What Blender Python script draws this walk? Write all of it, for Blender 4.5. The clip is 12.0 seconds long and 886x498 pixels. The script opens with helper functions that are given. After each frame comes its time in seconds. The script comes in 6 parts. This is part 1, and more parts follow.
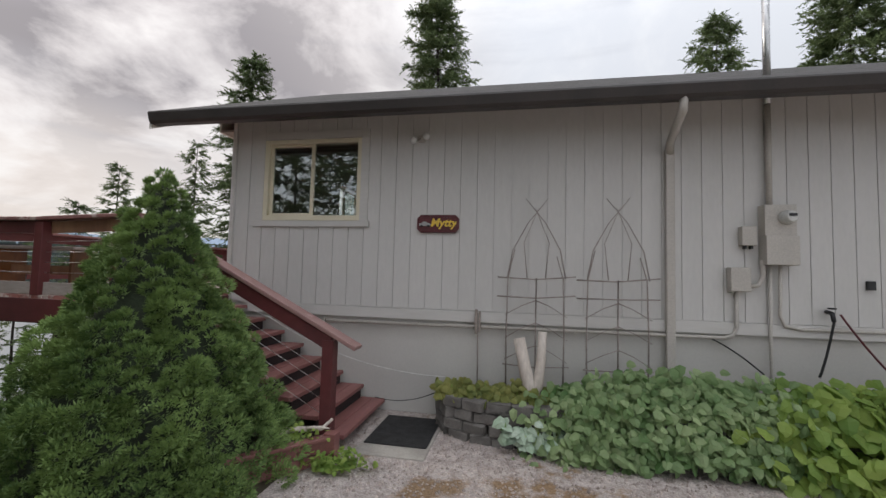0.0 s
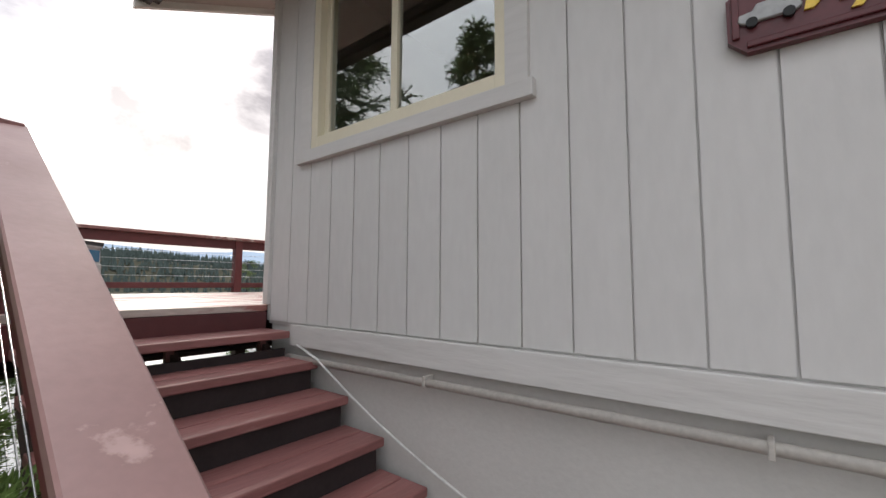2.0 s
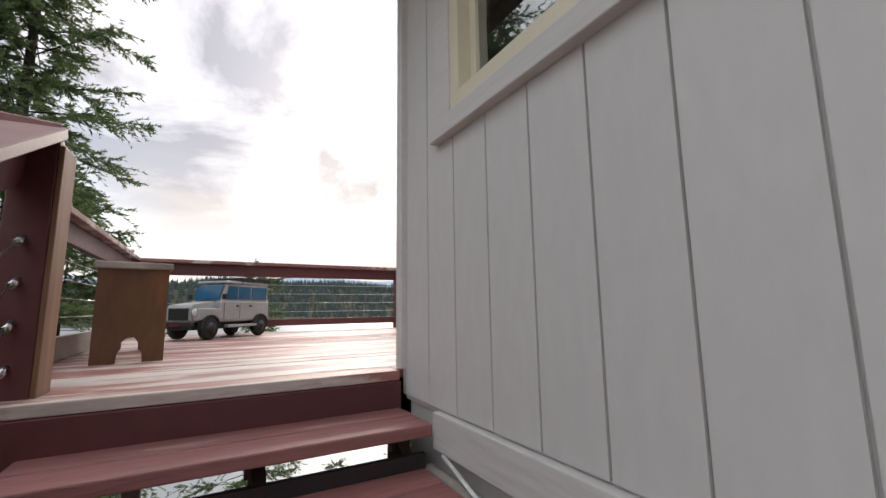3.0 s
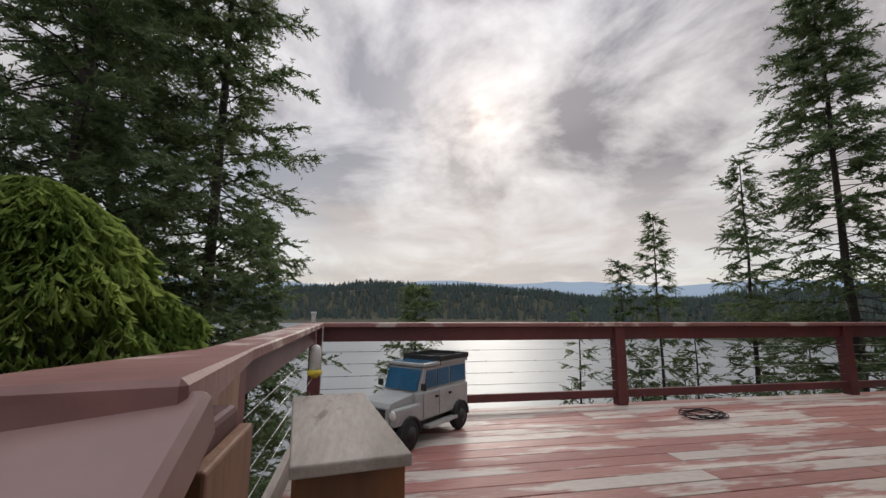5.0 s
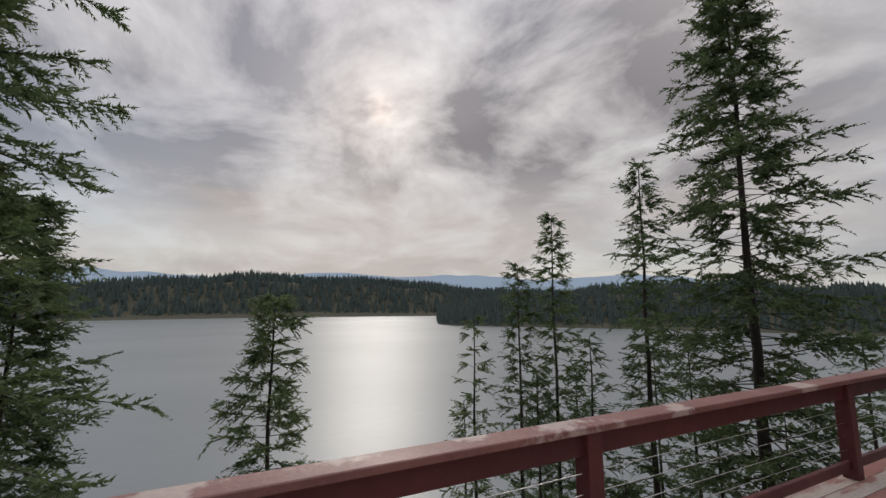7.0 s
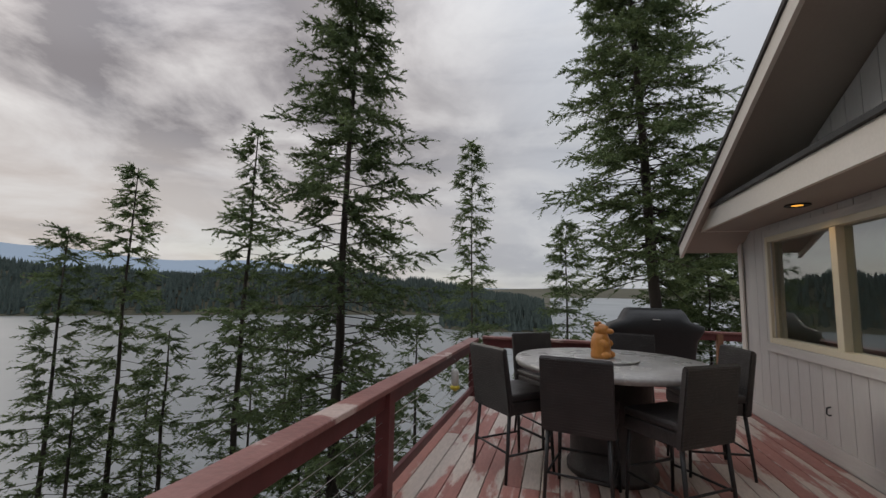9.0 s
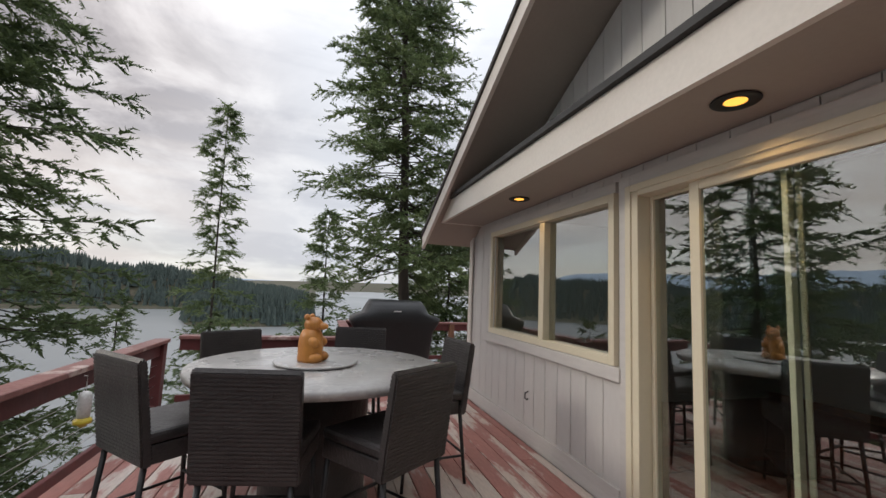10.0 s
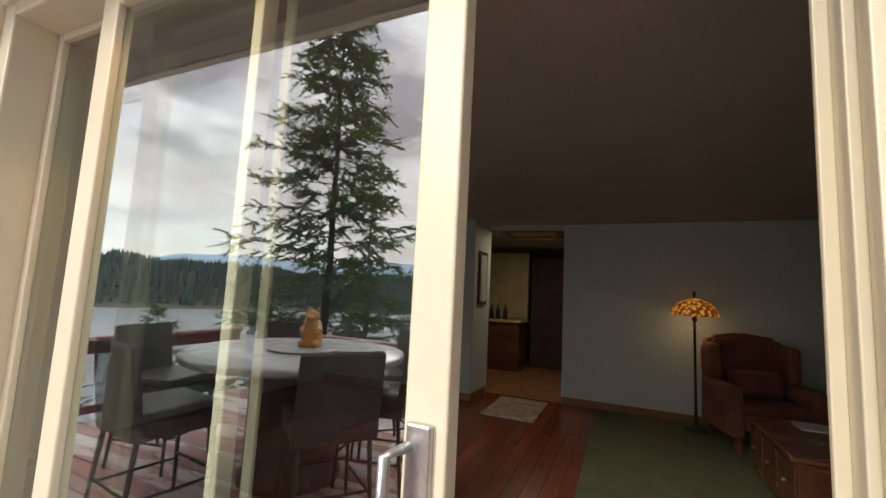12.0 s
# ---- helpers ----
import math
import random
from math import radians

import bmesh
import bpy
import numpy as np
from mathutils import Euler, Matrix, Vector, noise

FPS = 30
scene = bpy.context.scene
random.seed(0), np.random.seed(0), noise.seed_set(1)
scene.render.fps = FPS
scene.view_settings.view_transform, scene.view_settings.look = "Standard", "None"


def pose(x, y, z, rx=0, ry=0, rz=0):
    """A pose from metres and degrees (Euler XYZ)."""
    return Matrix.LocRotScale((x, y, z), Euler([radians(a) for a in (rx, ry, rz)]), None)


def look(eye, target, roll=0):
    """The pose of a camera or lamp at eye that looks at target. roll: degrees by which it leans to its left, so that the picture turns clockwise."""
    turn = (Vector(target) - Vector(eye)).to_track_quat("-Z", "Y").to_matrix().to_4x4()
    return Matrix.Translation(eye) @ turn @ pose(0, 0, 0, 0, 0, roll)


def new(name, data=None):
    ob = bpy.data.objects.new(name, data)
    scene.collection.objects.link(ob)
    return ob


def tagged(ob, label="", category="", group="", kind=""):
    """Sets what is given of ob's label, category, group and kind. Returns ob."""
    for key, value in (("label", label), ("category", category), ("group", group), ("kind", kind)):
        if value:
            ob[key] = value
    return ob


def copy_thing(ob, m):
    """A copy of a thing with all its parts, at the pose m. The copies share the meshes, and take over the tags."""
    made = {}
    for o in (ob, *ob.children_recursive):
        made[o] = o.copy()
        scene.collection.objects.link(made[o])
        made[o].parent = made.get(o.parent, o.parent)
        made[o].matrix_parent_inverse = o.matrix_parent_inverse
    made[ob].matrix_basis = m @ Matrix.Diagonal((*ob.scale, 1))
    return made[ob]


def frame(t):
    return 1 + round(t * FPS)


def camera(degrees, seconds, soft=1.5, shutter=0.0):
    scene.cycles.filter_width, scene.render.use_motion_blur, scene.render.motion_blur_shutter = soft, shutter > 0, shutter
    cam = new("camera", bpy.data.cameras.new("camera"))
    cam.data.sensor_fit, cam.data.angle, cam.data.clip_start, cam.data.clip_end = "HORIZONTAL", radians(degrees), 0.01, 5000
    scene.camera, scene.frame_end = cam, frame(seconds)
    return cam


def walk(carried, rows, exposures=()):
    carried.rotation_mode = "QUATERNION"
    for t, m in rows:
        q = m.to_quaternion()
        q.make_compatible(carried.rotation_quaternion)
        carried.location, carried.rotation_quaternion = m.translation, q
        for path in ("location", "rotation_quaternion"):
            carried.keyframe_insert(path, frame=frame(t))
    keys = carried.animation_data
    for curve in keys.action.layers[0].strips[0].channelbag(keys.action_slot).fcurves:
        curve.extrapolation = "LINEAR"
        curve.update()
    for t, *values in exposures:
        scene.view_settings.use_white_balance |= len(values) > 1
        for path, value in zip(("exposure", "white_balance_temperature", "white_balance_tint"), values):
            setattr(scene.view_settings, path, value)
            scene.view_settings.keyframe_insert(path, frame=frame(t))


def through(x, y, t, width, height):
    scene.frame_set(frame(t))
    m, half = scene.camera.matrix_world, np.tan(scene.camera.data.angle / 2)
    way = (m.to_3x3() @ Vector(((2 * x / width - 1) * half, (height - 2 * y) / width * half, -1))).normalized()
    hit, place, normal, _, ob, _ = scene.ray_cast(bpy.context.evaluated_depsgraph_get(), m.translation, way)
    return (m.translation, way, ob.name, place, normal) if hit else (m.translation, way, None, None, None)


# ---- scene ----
cam = camera(94.2, 12.0)
PATH = [
    (0, (3.794, -4.872, 0.334), (3.423, -2.91, 0.449), 1.5),
    (0.5, (3.608, -3.888, 0.261), (3.067, -1.968, 0.395), 1.6),
    (1, (3.317, -2.985, 0.157), (2.587, -1.13, 0.323), 1.4),
    (1.5, (2.956, -2.196, 0.107), (2.021, -0.437, 0.287), 1.0),
    (2, (2.604, -1.478, 0.144), (1.382, 0.096, 0.312), 0.3),
    (2.5, (2.119, -0.972, 0.125), (0.62, 0.331, 0.364), 0.4),
    (3, (1.665, -0.75, 0.259), (-0.062, 0.221, 0.54), -0.7),
    (3.6, (1.202, -0.784, 0.448), (-0.674, -0.17, 0.768), -0.4),
    (5.5, (-0.214, -1.143, 1.042), (-2.155, -0.76, 1.336), 0.3),
    (6, (-0.82, -1.005, 1.16), (-2.742, -0.531, 1.447), 0.5),
    (6.5, (-1.382, -0.639, 1.346), (-3.253, 0.007, 1.627), 0.1),
    (8.5, (-2.425, 1.057, 1.503), (-3.435, 2.772, 1.7), 0.8),
    (9, (-2.383, 1.581, 1.458), (-2.922, 3.496, 1.664), 1.1),
    (9.5, (-2.268, 2.082, 1.409), (-2.259, 4.071, 1.62), 1.8),
    (10, (-1.976, 2.537, 1.405), (-1.438, 4.452, 1.613), 2.4),
    (10.5, (-1.648, 2.846, 1.404), (-0.642, 4.561, 1.622), 2.5),
    (11, (-1.244, 3.033, 1.413), (0.12, 4.481, 1.625), 2.7),
    (11.5, (-0.853, 3.151, 1.393), (0.777, 4.29, 1.608), 2.8),
    (12, (-0.534, 3.202, 1.382), (1.284, 4.008, 1.596), 2.9),
]
EXPOSURES = [(0, 0.95), (1, 1.25), (1.5, 1.5), (2.5, 1.42), (3.6, 1.2), (5.5, 0.5), (6.5, 0.4), (8.5, 0.2), (9.5, 0.75), (10.2, 1.15), (11, 1.75), (11.5, 1.95), (12, 2.2)]
walk(cam, [(t, look(eye, target, roll)) for t, eye, target, roll in PATH], EXPOSURES)

# ---- world, sun and exposure ----
SUN_AZ, SUN_EL = 73.0, 26.0        # degrees left of +y, degrees up
sun_dir = Vector((-math.sin(radians(SUN_AZ)) * math.cos(radians(SUN_EL)), math.cos(radians(SUN_AZ)) * math.cos(radians(SUN_EL)), math.sin(radians(SUN_EL))))
world = bpy.data.worlds.new("overcast_sky")
scene.world = world
world.use_nodes = True
wn, wl = world.node_tree.nodes, world.node_tree.links
wn.clear()


def wnode(kind, **values):
    n = wn.new(kind)
    for k, v in values.items():
        n.inputs[k].default_value = v
    return n


sky = wn.new("ShaderNodeTexSky")
sky.sky_type, sky.sun_disc = "NISHITA", False
sky.sun_elevation, sky.sun_rotation = radians(SUN_EL), radians(-SUN_AZ)
sky.air_density, sky.dust_density = 1.0, 0.6
coord = wn.new("ShaderNodeTexCoord")
sep = wn.new("ShaderNodeSeparateXYZ")
wl.new(coord.outputs["Generated"], sep.inputs[0])
# cloud layer: the direction is flattened to a far ceiling so that clouds crowd towards the horizon
zc = wn.new("ShaderNodeMath"); zc.operation = "MAXIMUM"; zc.inputs[1].default_value = 0.0
wl.new(sep.outputs["Z"], zc.inputs[0])
zp = wn.new("ShaderNodeMath"); zp.operation = "ADD"; zp.inputs[1].default_value = 0.30
wl.new(zc.outputs[0], zp.inputs[0])
flat = wn.new("ShaderNodeVectorMath"); flat.operation = "DIVIDE"
comb = wn.new("ShaderNodeCombineXYZ")
for i in range(3):
    wl.new(zp.outputs[0], comb.inputs[i])
wl.new(coord.outputs["Generated"], flat.inputs[0]); wl.new(comb.outputs[0], flat.inputs[1])
n1 = wnode("ShaderNodeTexNoise", Scale=2.1, Detail=10.0, Roughness=0.58, Distortion=0.35)
n2 = wnode("ShaderNodeTexNoise", Scale=0.7, Detail=3.0, Roughness=0.5)
wl.new(flat.outputs[0], n1.inputs["Vector"]); wl.new(flat.outputs[0], n2.inputs["Vector"])
ramp = wn.new("ShaderNodeValToRGB")
ramp.color_ramp.elements[0].position, ramp.color_ramp.elements[0].color = 0.43, (0.19, 0.178, 0.188, 1)
ramp.color_ramp.elements[1].position, ramp.color_ramp.elements[1].color = 0.68, (0.60, 0.585, 0.58, 1)
e = ramp.color_ramp.elements.new(0.53); e.color = (0.385, 0.365, 0.37, 1)
wl.new(n1.outputs["Fac"], ramp.inputs[0])
# broken dark cloud towards the sun and above, smooth pale overcast elsewhere
def wmath(op, a, b):
    m = wn.new("ShaderNodeMath"); m.operation = op
    for i, v in enumerate((a, b)):
        if isinstance(v, (int, float)):
            m.inputs[i].default_value = v
        else:
            wl.new(v, m.inputs[i])
    return m.outputs[0]


def wrange(value, a, b, lo=0.0, hi=1.0):
    m = wn.new("ShaderNodeMapRange"); m.interpolation_type = "SMOOTHSTEP"
    for k, v in zip(("From Min", "From Max", "To Min", "To Max"), (a, b, lo, hi)):
        m.inputs[k].default_value = v
    wl.new(value, m.inputs["Value"])
    return m.outputs[0]


def wmix(fac, a, b):
    m = wn.new("ShaderNodeMix"); m.data_type = "RGBA"
    wl.new(fac, m.inputs["Factor"])
    for k, v in (("A", a), ("B", b)):
        if isinstance(v, tuple):
            m.inputs[k].default_value = (*v, 1)
        else:
            wl.new(v, m.inputs[k])
    return m.outputs["Result"]


towards = wn.new("ShaderNodeVectorMath"); towards.operation = "DOT_PRODUCT"
towards.inputs[1].default_value = (sun_dir.x, sun_dir.y, 0.0)
wl.new(coord.outputs["Generated"], towards.inputs[0])
west = wrange(towards.outputs["Value"], 0.2, 0.72)
broken = wmath("MULTIPLY", west, wrange(sep.outputs["Z"], 0.16, 0.36, 0.25, 1.0))
veil = wmix(west, (0.425, 0.44, 0.475), (0.52, 0.475, 0.45))
streak = wn.new("ShaderNodeMapping"); streak.inputs["Scale"].default_value = (1, 1, 9)
wl.new(coord.outputs["Generated"], streak.inputs["Vector"])
n3 = wnode("ShaderNodeTexNoise", Scale=1.6, Detail=6.0, Roughness=0.5)
wl.new(streak.outputs[0], n3.inputs["Vector"])
veil = wmix(wrange(n3.outputs["Fac"], 0.5, 0.68, 0.0, 0.45), veil, (0.30, 0.31, 0.345))
veil = wmix(wrange(n1.outputs["Fac"], 0.46, 0.66, 0.0, 0.5), veil, (0.56, 0.56, 0.565))
cloud = wmix(broken, veil, ramp.outputs[0])
lift = wmath("ADD", wmath("MULTIPLY", wmath("POWER", zc.outputs[0], 3.0), 1.5), 0.86)
zen = wn.new("ShaderNodeVectorMath"); zen.operation = "SCALE"
wl.new(cloud, zen.inputs[0]); wl.new(lift, zen.inputs["Scale"])
# glow of the sun behind the cloud
dot = wn.new("ShaderNodeVectorMath"); dot.operation = "DOT_PRODUCT"; dot.inputs[1].default_value = sun_dir
wl.new(coord.outputs["Generated"], dot.inputs[0])
dm = wn.new("ShaderNodeMath"); dm.operation = "MAXIMUM"; dm.inputs[1].default_value = 0.0
wl.new(dot.outputs["Value"], dm.inputs[0])


def power(n, gain):
    p = wn.new("ShaderNodeMath"); p.operation = "POWER"; p.inputs[1].default_value = n
    wl.new(dm.outputs[0], p.inputs[0])
    m = wn.new("ShaderNodeMath"); m.operation = "MULTIPLY"; m.inputs[1].default_value = gain
    wl.new(p.outputs[0], m.inputs[0])
    return m


glow = wn.new("ShaderNodeMath"); glow.operation = "ADD"
wl.new(wmath("ADD", power(8, 0.10).outputs[0], power(2600, 1.3).outputs[0]), glow.inputs[0]); wl.new(power(300, 0.35).outputs[0], glow.inputs[1])
warm = wn.new("ShaderNodeMix"); warm.data_type = "RGBA"; warm.blend_type = "MULTIPLY"; warm.inputs["Factor"].default_value = 1.0
gc = wn.new("ShaderNodeCombineXYZ")
for i, tint in enumerate((1.0, 0.86, 0.70)):
    tm = wn.new("ShaderNodeMath"); tm.operation = "MULTIPLY_ADD"
    tm.inputs[1].default_value, tm.inputs[2].default_value = tint, 1.0
    wl.new(glow.outputs[0], tm.inputs[0]); wl.new(tm.outputs[0], gc.inputs[i])
wl.new(zen.outputs[0], warm.inputs["A"]); wl.new(gc.outputs[0], warm.inputs["B"])
bgc = wn.new("ShaderNodeBackground"); bgc.inputs["Strength"].default_value = 1.0
wl.new(warm.outputs["Result"], bgc.inputs["Color"])
bgs = wn.new("ShaderNodeBackground"); bgs.inputs["Strength"].default_value = 0.07
wl.new(sky.outputs[0], bgs.inputs["Color"])
cover = wn.new("ShaderNodeMapRange")
for k, v in zip(("From Min", "From Max", "To Min", "To Max"), (0.34, 0.5, 0.72, 0.97)):
    cover.inputs[k].default_value = v
wl.new(n2.outputs["Fac"], cover.inputs["Value"])
mixw = wn.new("ShaderNodeMixShader")
wl.new(cover.outputs[0], mixw.inputs[0]); wl.new(bgs.outputs[0], mixw.inputs[1]); wl.new(bgc.outputs[0], mixw.inputs[2])
wl.new(mixw.outputs[0], wn.new("ShaderNodeOutputWorld").inputs["Surface"])

sun = new("sun", bpy.data.lights.new("sun", "SUN"))
sun.data.energy, sun.data.angle, sun.data.color = 0.5, radians(12), (1.0, 0.93, 0.84)
sun.matrix_world = look(sun_dir * 50, (0, 0, 0))

# ---- materials ----
def material(name, a, b=None, rough=0.6, scale=8.0, fine=60.0, bump=0.15, metal=0.0, stretch=(1, 1, 1), patch=None, vary=0.0, spec=0.5, grain=0.10):
    """Two-scale surface: colours a to b by broad noise, darker and lighter grain on top; patch: (colour, threshold, scale) of worn spots."""
    m = bpy.data.materials.new(name)
    m.use_nodes = True
    n, l = m.node_tree.nodes, m.node_tree.links
    p = n["Principled BSDF"]
    p.inputs["Metallic"].default_value, p.inputs["Specular IOR Level"].default_value = metal, spec
    tc, mp = n.new("ShaderNodeTexCoord"), n.new("ShaderNodeMapping")
    geo = n.new("ShaderNodeNewGeometry")
    l.new(geo.outputs["Position"], mp.inputs["Vector"])
    mp.inputs["Scale"].default_value = stretch
    oi = n.new("ShaderNodeObjectInfo")
    off = n.new("ShaderNodeVectorMath"); off.operation = "ADD"
    sc = n.new("ShaderNodeVectorMath"); sc.operation = "SCALE"; sc.inputs["Scale"].default_value = 7.0 if vary else 0.0
    cb = n.new("ShaderNodeCombineXYZ")
    for i in range(3):
        l.new(oi.outputs["Random"], cb.inputs[i])
    l.new(cb.outputs[0], sc.inputs[0]); l.new(mp.outputs[0], off.inputs[0]); l.new(sc.outputs[0], off.inputs[1])
    big = n.new("ShaderNodeTexNoise"); big.inputs["Scale"].default_value, big.inputs["Detail"].default_value = scale, 4
    small = n.new("ShaderNodeTexNoise"); small.inputs["Scale"].default_value, small.inputs["Detail"].default_value = fine, 3
    l.new(off.outputs[0], big.inputs["Vector"]); l.new(off.outputs[0], small.inputs["Vector"])
    mx = n.new("ShaderNodeMix"); mx.data_type = "RGBA"
    b = b or tuple(c * 0.75 for c in a)
    mx.inputs["A"].default_value, mx.inputs["B"].default_value = (*a, 1), (*b, 1)
    mr = n.new("ShaderNodeMapRange"); mr.inputs["From Min"].default_value, mr.inputs["From Max"].default_value = 0.35, 0.65
    l.new(big.outputs["Fac"], mr.inputs["Value"]); l.new(mr.outputs[0], mx.inputs["Factor"])
    col = mx.outputs["Result"]
    if patch:
        pc, th, ps = patch
        pn = n.new("ShaderNodeTexNoise"); pn.inputs["Scale"].default_value, pn.inputs["Detail"].default_value, pn.inputs["Roughness"].default_value = ps, 6, 0.62
        l.new(off.outputs[0], pn.inputs["Vector"])
        pr = n.new("ShaderNodeMapRange"); pr.inputs["From Min"].default_value, pr.inputs["From Max"].default_value = th, th + 0.05
        l.new(pn.outputs["Fac"], pr.inputs["Value"])
        pm = n.new("ShaderNodeMix"); pm.data_type = "RGBA"; pm.inputs["B"].default_value = (*pc, 1)
        l.new(col, pm.inputs["A"]); l.new(pr.outputs[0], pm.inputs["Factor"])
        col = pm.outputs["Result"]
    hs = n.new("ShaderNodeHueSaturation")
    vr = n.new("ShaderNodeMapRange"); vr.inputs["From Min"].default_value, vr.inputs["From Max"].default_value = 0.3, 0.7
    vr.inputs["To Min"].default_value, vr.inputs["To Max"].default_value = 1 - grain, 1 + grain
    l.new(small.outputs["Fac"], vr.inputs["Value"])
    vm = n.new("ShaderNodeMath"); vm.operation = "MULTIPLY_ADD"; vm.inputs[1].default_value, vm.inputs[2].default_value = vary, 1 - vary / 2
    l.new(oi.outputs["Random"], vm.inputs[0])
    vv = n.new("ShaderNodeMath"); vv.operation = "MULTIPLY"
    l.new(vr.outputs[0], vv.inputs[0]); l.new(vm.outputs[0], vv.inputs[1])
    l.new(vv.outputs[0], hs.inputs["Value"]); l.new(col, hs.inputs["Color"]); l.new(hs.outputs[0], p.inputs["Base Color"])
    rr = n.new("ShaderNodeMapRange"); rr.inputs["To Min"].default_value, rr.inputs["To Max"].default_value = max(rough - 0.12, 0.02), min(rough + 0.12, 1)
    l.new(big.outputs["Fac"], rr.inputs["Value"]); l.new(rr.outputs[0], p.inputs["Roughness"])
    if bump:
        bp = n.new("ShaderNodeBump"); bp.inputs["Strength"].default_value, bp.inputs["Distance"].default_value = bump, 0.01
        l.new(small.outputs["Fac"], bp.inputs["Height"]); l.new(bp.outputs[0], p.inputs["Normal"])
    return m


def glowing(name, colour, strength):
    m = bpy.data.materials.new(name)
    m.use_nodes = True
    p = m.node_tree.nodes["Principled BSDF"]
    p.inputs["Base Color"].default_value = (*colour, 1)
    p.inputs["Emission Color"].default_value, p.inputs["Emission Strength"].default_value = (*colour, 1), strength
    return m


def clear_glass(name, tint=(1, 1, 1), rough=0.0):
    m = bpy.data.materials.new(name)
    m.use_nodes = True
    p = m.node_tree.nodes["Principled BSDF"]
    p.inputs["Base Color"].default_value, p.inputs["Transmission Weight"].default_value = (*tint, 1), 1.0
    p.inputs["Roughness"].default_value, p.inputs["IOR"].default_value = rough, 2.7
    return m


def leafy(name, a, b, rough=0.55, through=0.46):
    """Leaf colours that vary from clump to clump, with a little light through."""
    m = bpy.data.materials.new(name)
    m.use_nodes = True
    n, l = m.node_tree.nodes, m.node_tree.links
    p = n["Principled BSDF"]
    geo = n.new("ShaderNodeNewGeometry")
    nz = n.new("ShaderNodeTexNoise"); nz.inputs["Scale"].default_value = 1.7
    l.new(geo.outputs["Position"], nz.inputs["Vector"])
    ad = n.new("ShaderNodeMath"); ad.operation = "MULTIPLY_ADD"; ad.inputs[1].default_value = 0.55
    mr = n.new("ShaderNodeMapRange"); mr.inputs["From Min"].default_value, mr.inputs["From Max"].default_value, mr.inputs["To Max"].default_value = 0.35, 0.65, 0.5
    l.new(nz.outputs["Fac"], mr.inputs["Value"])
    l.new(geo.outputs["Random Per Island"], ad.inputs[0]); l.new(mr.outputs[0], ad.inputs[2])
    mx = n.new("ShaderNodeMix"); mx.data_type = "RGBA"
    mx.inputs["A"].default_value, mx.inputs["B"].default_value = (*a, 1), (*b, 1)
    l.new(ad.outputs[0], mx.inputs["Factor"]); l.new(mx.outputs["Result"], p.inputs["Base Color"])
    p.inputs["Roughness"].default_value, p.inputs["Specular IOR Level"].default_value = rough, 0.3
    tr = n.new("ShaderNodeBsdfTranslucent"); l.new(mx.outputs["Result"], tr.inputs["Color"])
    ms = n.new("ShaderNodeMixShader"); ms.inputs[0].default_value = through
    l.new(p.outputs[0], ms.inputs[1]); l.new(tr.outputs[0], ms.inputs[2])
    l.new(ms.outputs[0], n["Material Output"].inputs["Surface"])
    return m


SIDING = material("taupe_siding_paint", (0.60, 0.583, 0.56), (0.565, 0.55, 0.527), 0.5, 0.8, 30, 0.16, stretch=(1, 1, 0.3), vary=0.03, grain=0.025)
BAND = material("taupe_rough_trim_paint", (0.61, 0.59, 0.563), (0.56, 0.54, 0.513), 0.5, 1.2, 26, 0.45, stretch=(0.15, 0.15, 1), grain=0.035)
FOUND = material("painted_concrete", (0.55, 0.53, 0.495), (0.50, 0.48, 0.45), 0.75, 0.8, 50, 0.12, grain=0.025, patch=((0.45, 0.43, 0.40), 0.66, 2.0))
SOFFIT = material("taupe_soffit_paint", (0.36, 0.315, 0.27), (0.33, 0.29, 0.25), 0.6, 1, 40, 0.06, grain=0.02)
CREAM = material("cream_vinyl", (0.72, 0.66, 0.50), (0.68, 0.62, 0.465), 0.4, 1.5, 50, 0.02, grain=0.015)
PALE = material("pale_fascia_paint", (0.70, 0.66, 0.60), (0.65, 0.61, 0.55), 0.55, 1, 40, 0.08, grain=0.03)
RED = material("dark_red_paint", (0.125, 0.030, 0.030), (0.09, 0.024, 0.025), 0.5, 4, 45, 0.25, stretch=(0.3, 0.3, 0.3), vary=0.15)
TREAD = material("red_brown_tread_paint", (0.275, 0.115, 0.105), (0.22, 0.09, 0.082), 0.5, 5, 60, 0.3, stretch=(1, 0.15, 1), patch=((0.33, 0.20, 0.175), 0.62, 7), vary=0.15)
DECKY = material("worn_red_deck_paint", (0.36, 0.155, 0.13), (0.29, 0.125, 0.105), 0.5, 3, 55, 0.35, stretch=(1, 0.22, 1), patch=((0.52, 0.44, 0.39), 0.485, 3.2), vary=0.22)
DECKX = material("worn_red_deck_paint_cross", (0.36, 0.155, 0.13), (0.29, 0.125, 0.105), 0.5, 3, 55, 0.35, stretch=(0.22, 1, 1), patch=((0.52, 0.44, 0.39), 0.485, 3.2), vary=0.22)
RAILTOP = material("peeling_red_rail_paint", (0.27, 0.125, 0.11), (0.215, 0.095, 0.085), 0.5, 5, 60, 0.35, stretch=(0.5, 0.5, 0.5), patch=((0.48, 0.37, 0.33), 0.565, 4.0))
BENCHEND = material("stained_orange_brown_board", (0.19, 0.075, 0.022), (0.05, 0.028, 0.018), 0.5, 4, 40, 0.25, stretch=(1, 1, 0.3))
BARE = material("bare_brown_wood", (0.27, 0.14, 0.075), (0.19, 0.09, 0.05), 0.6, 6, 40, 0.3, stretch=(1, 1, 0.15))
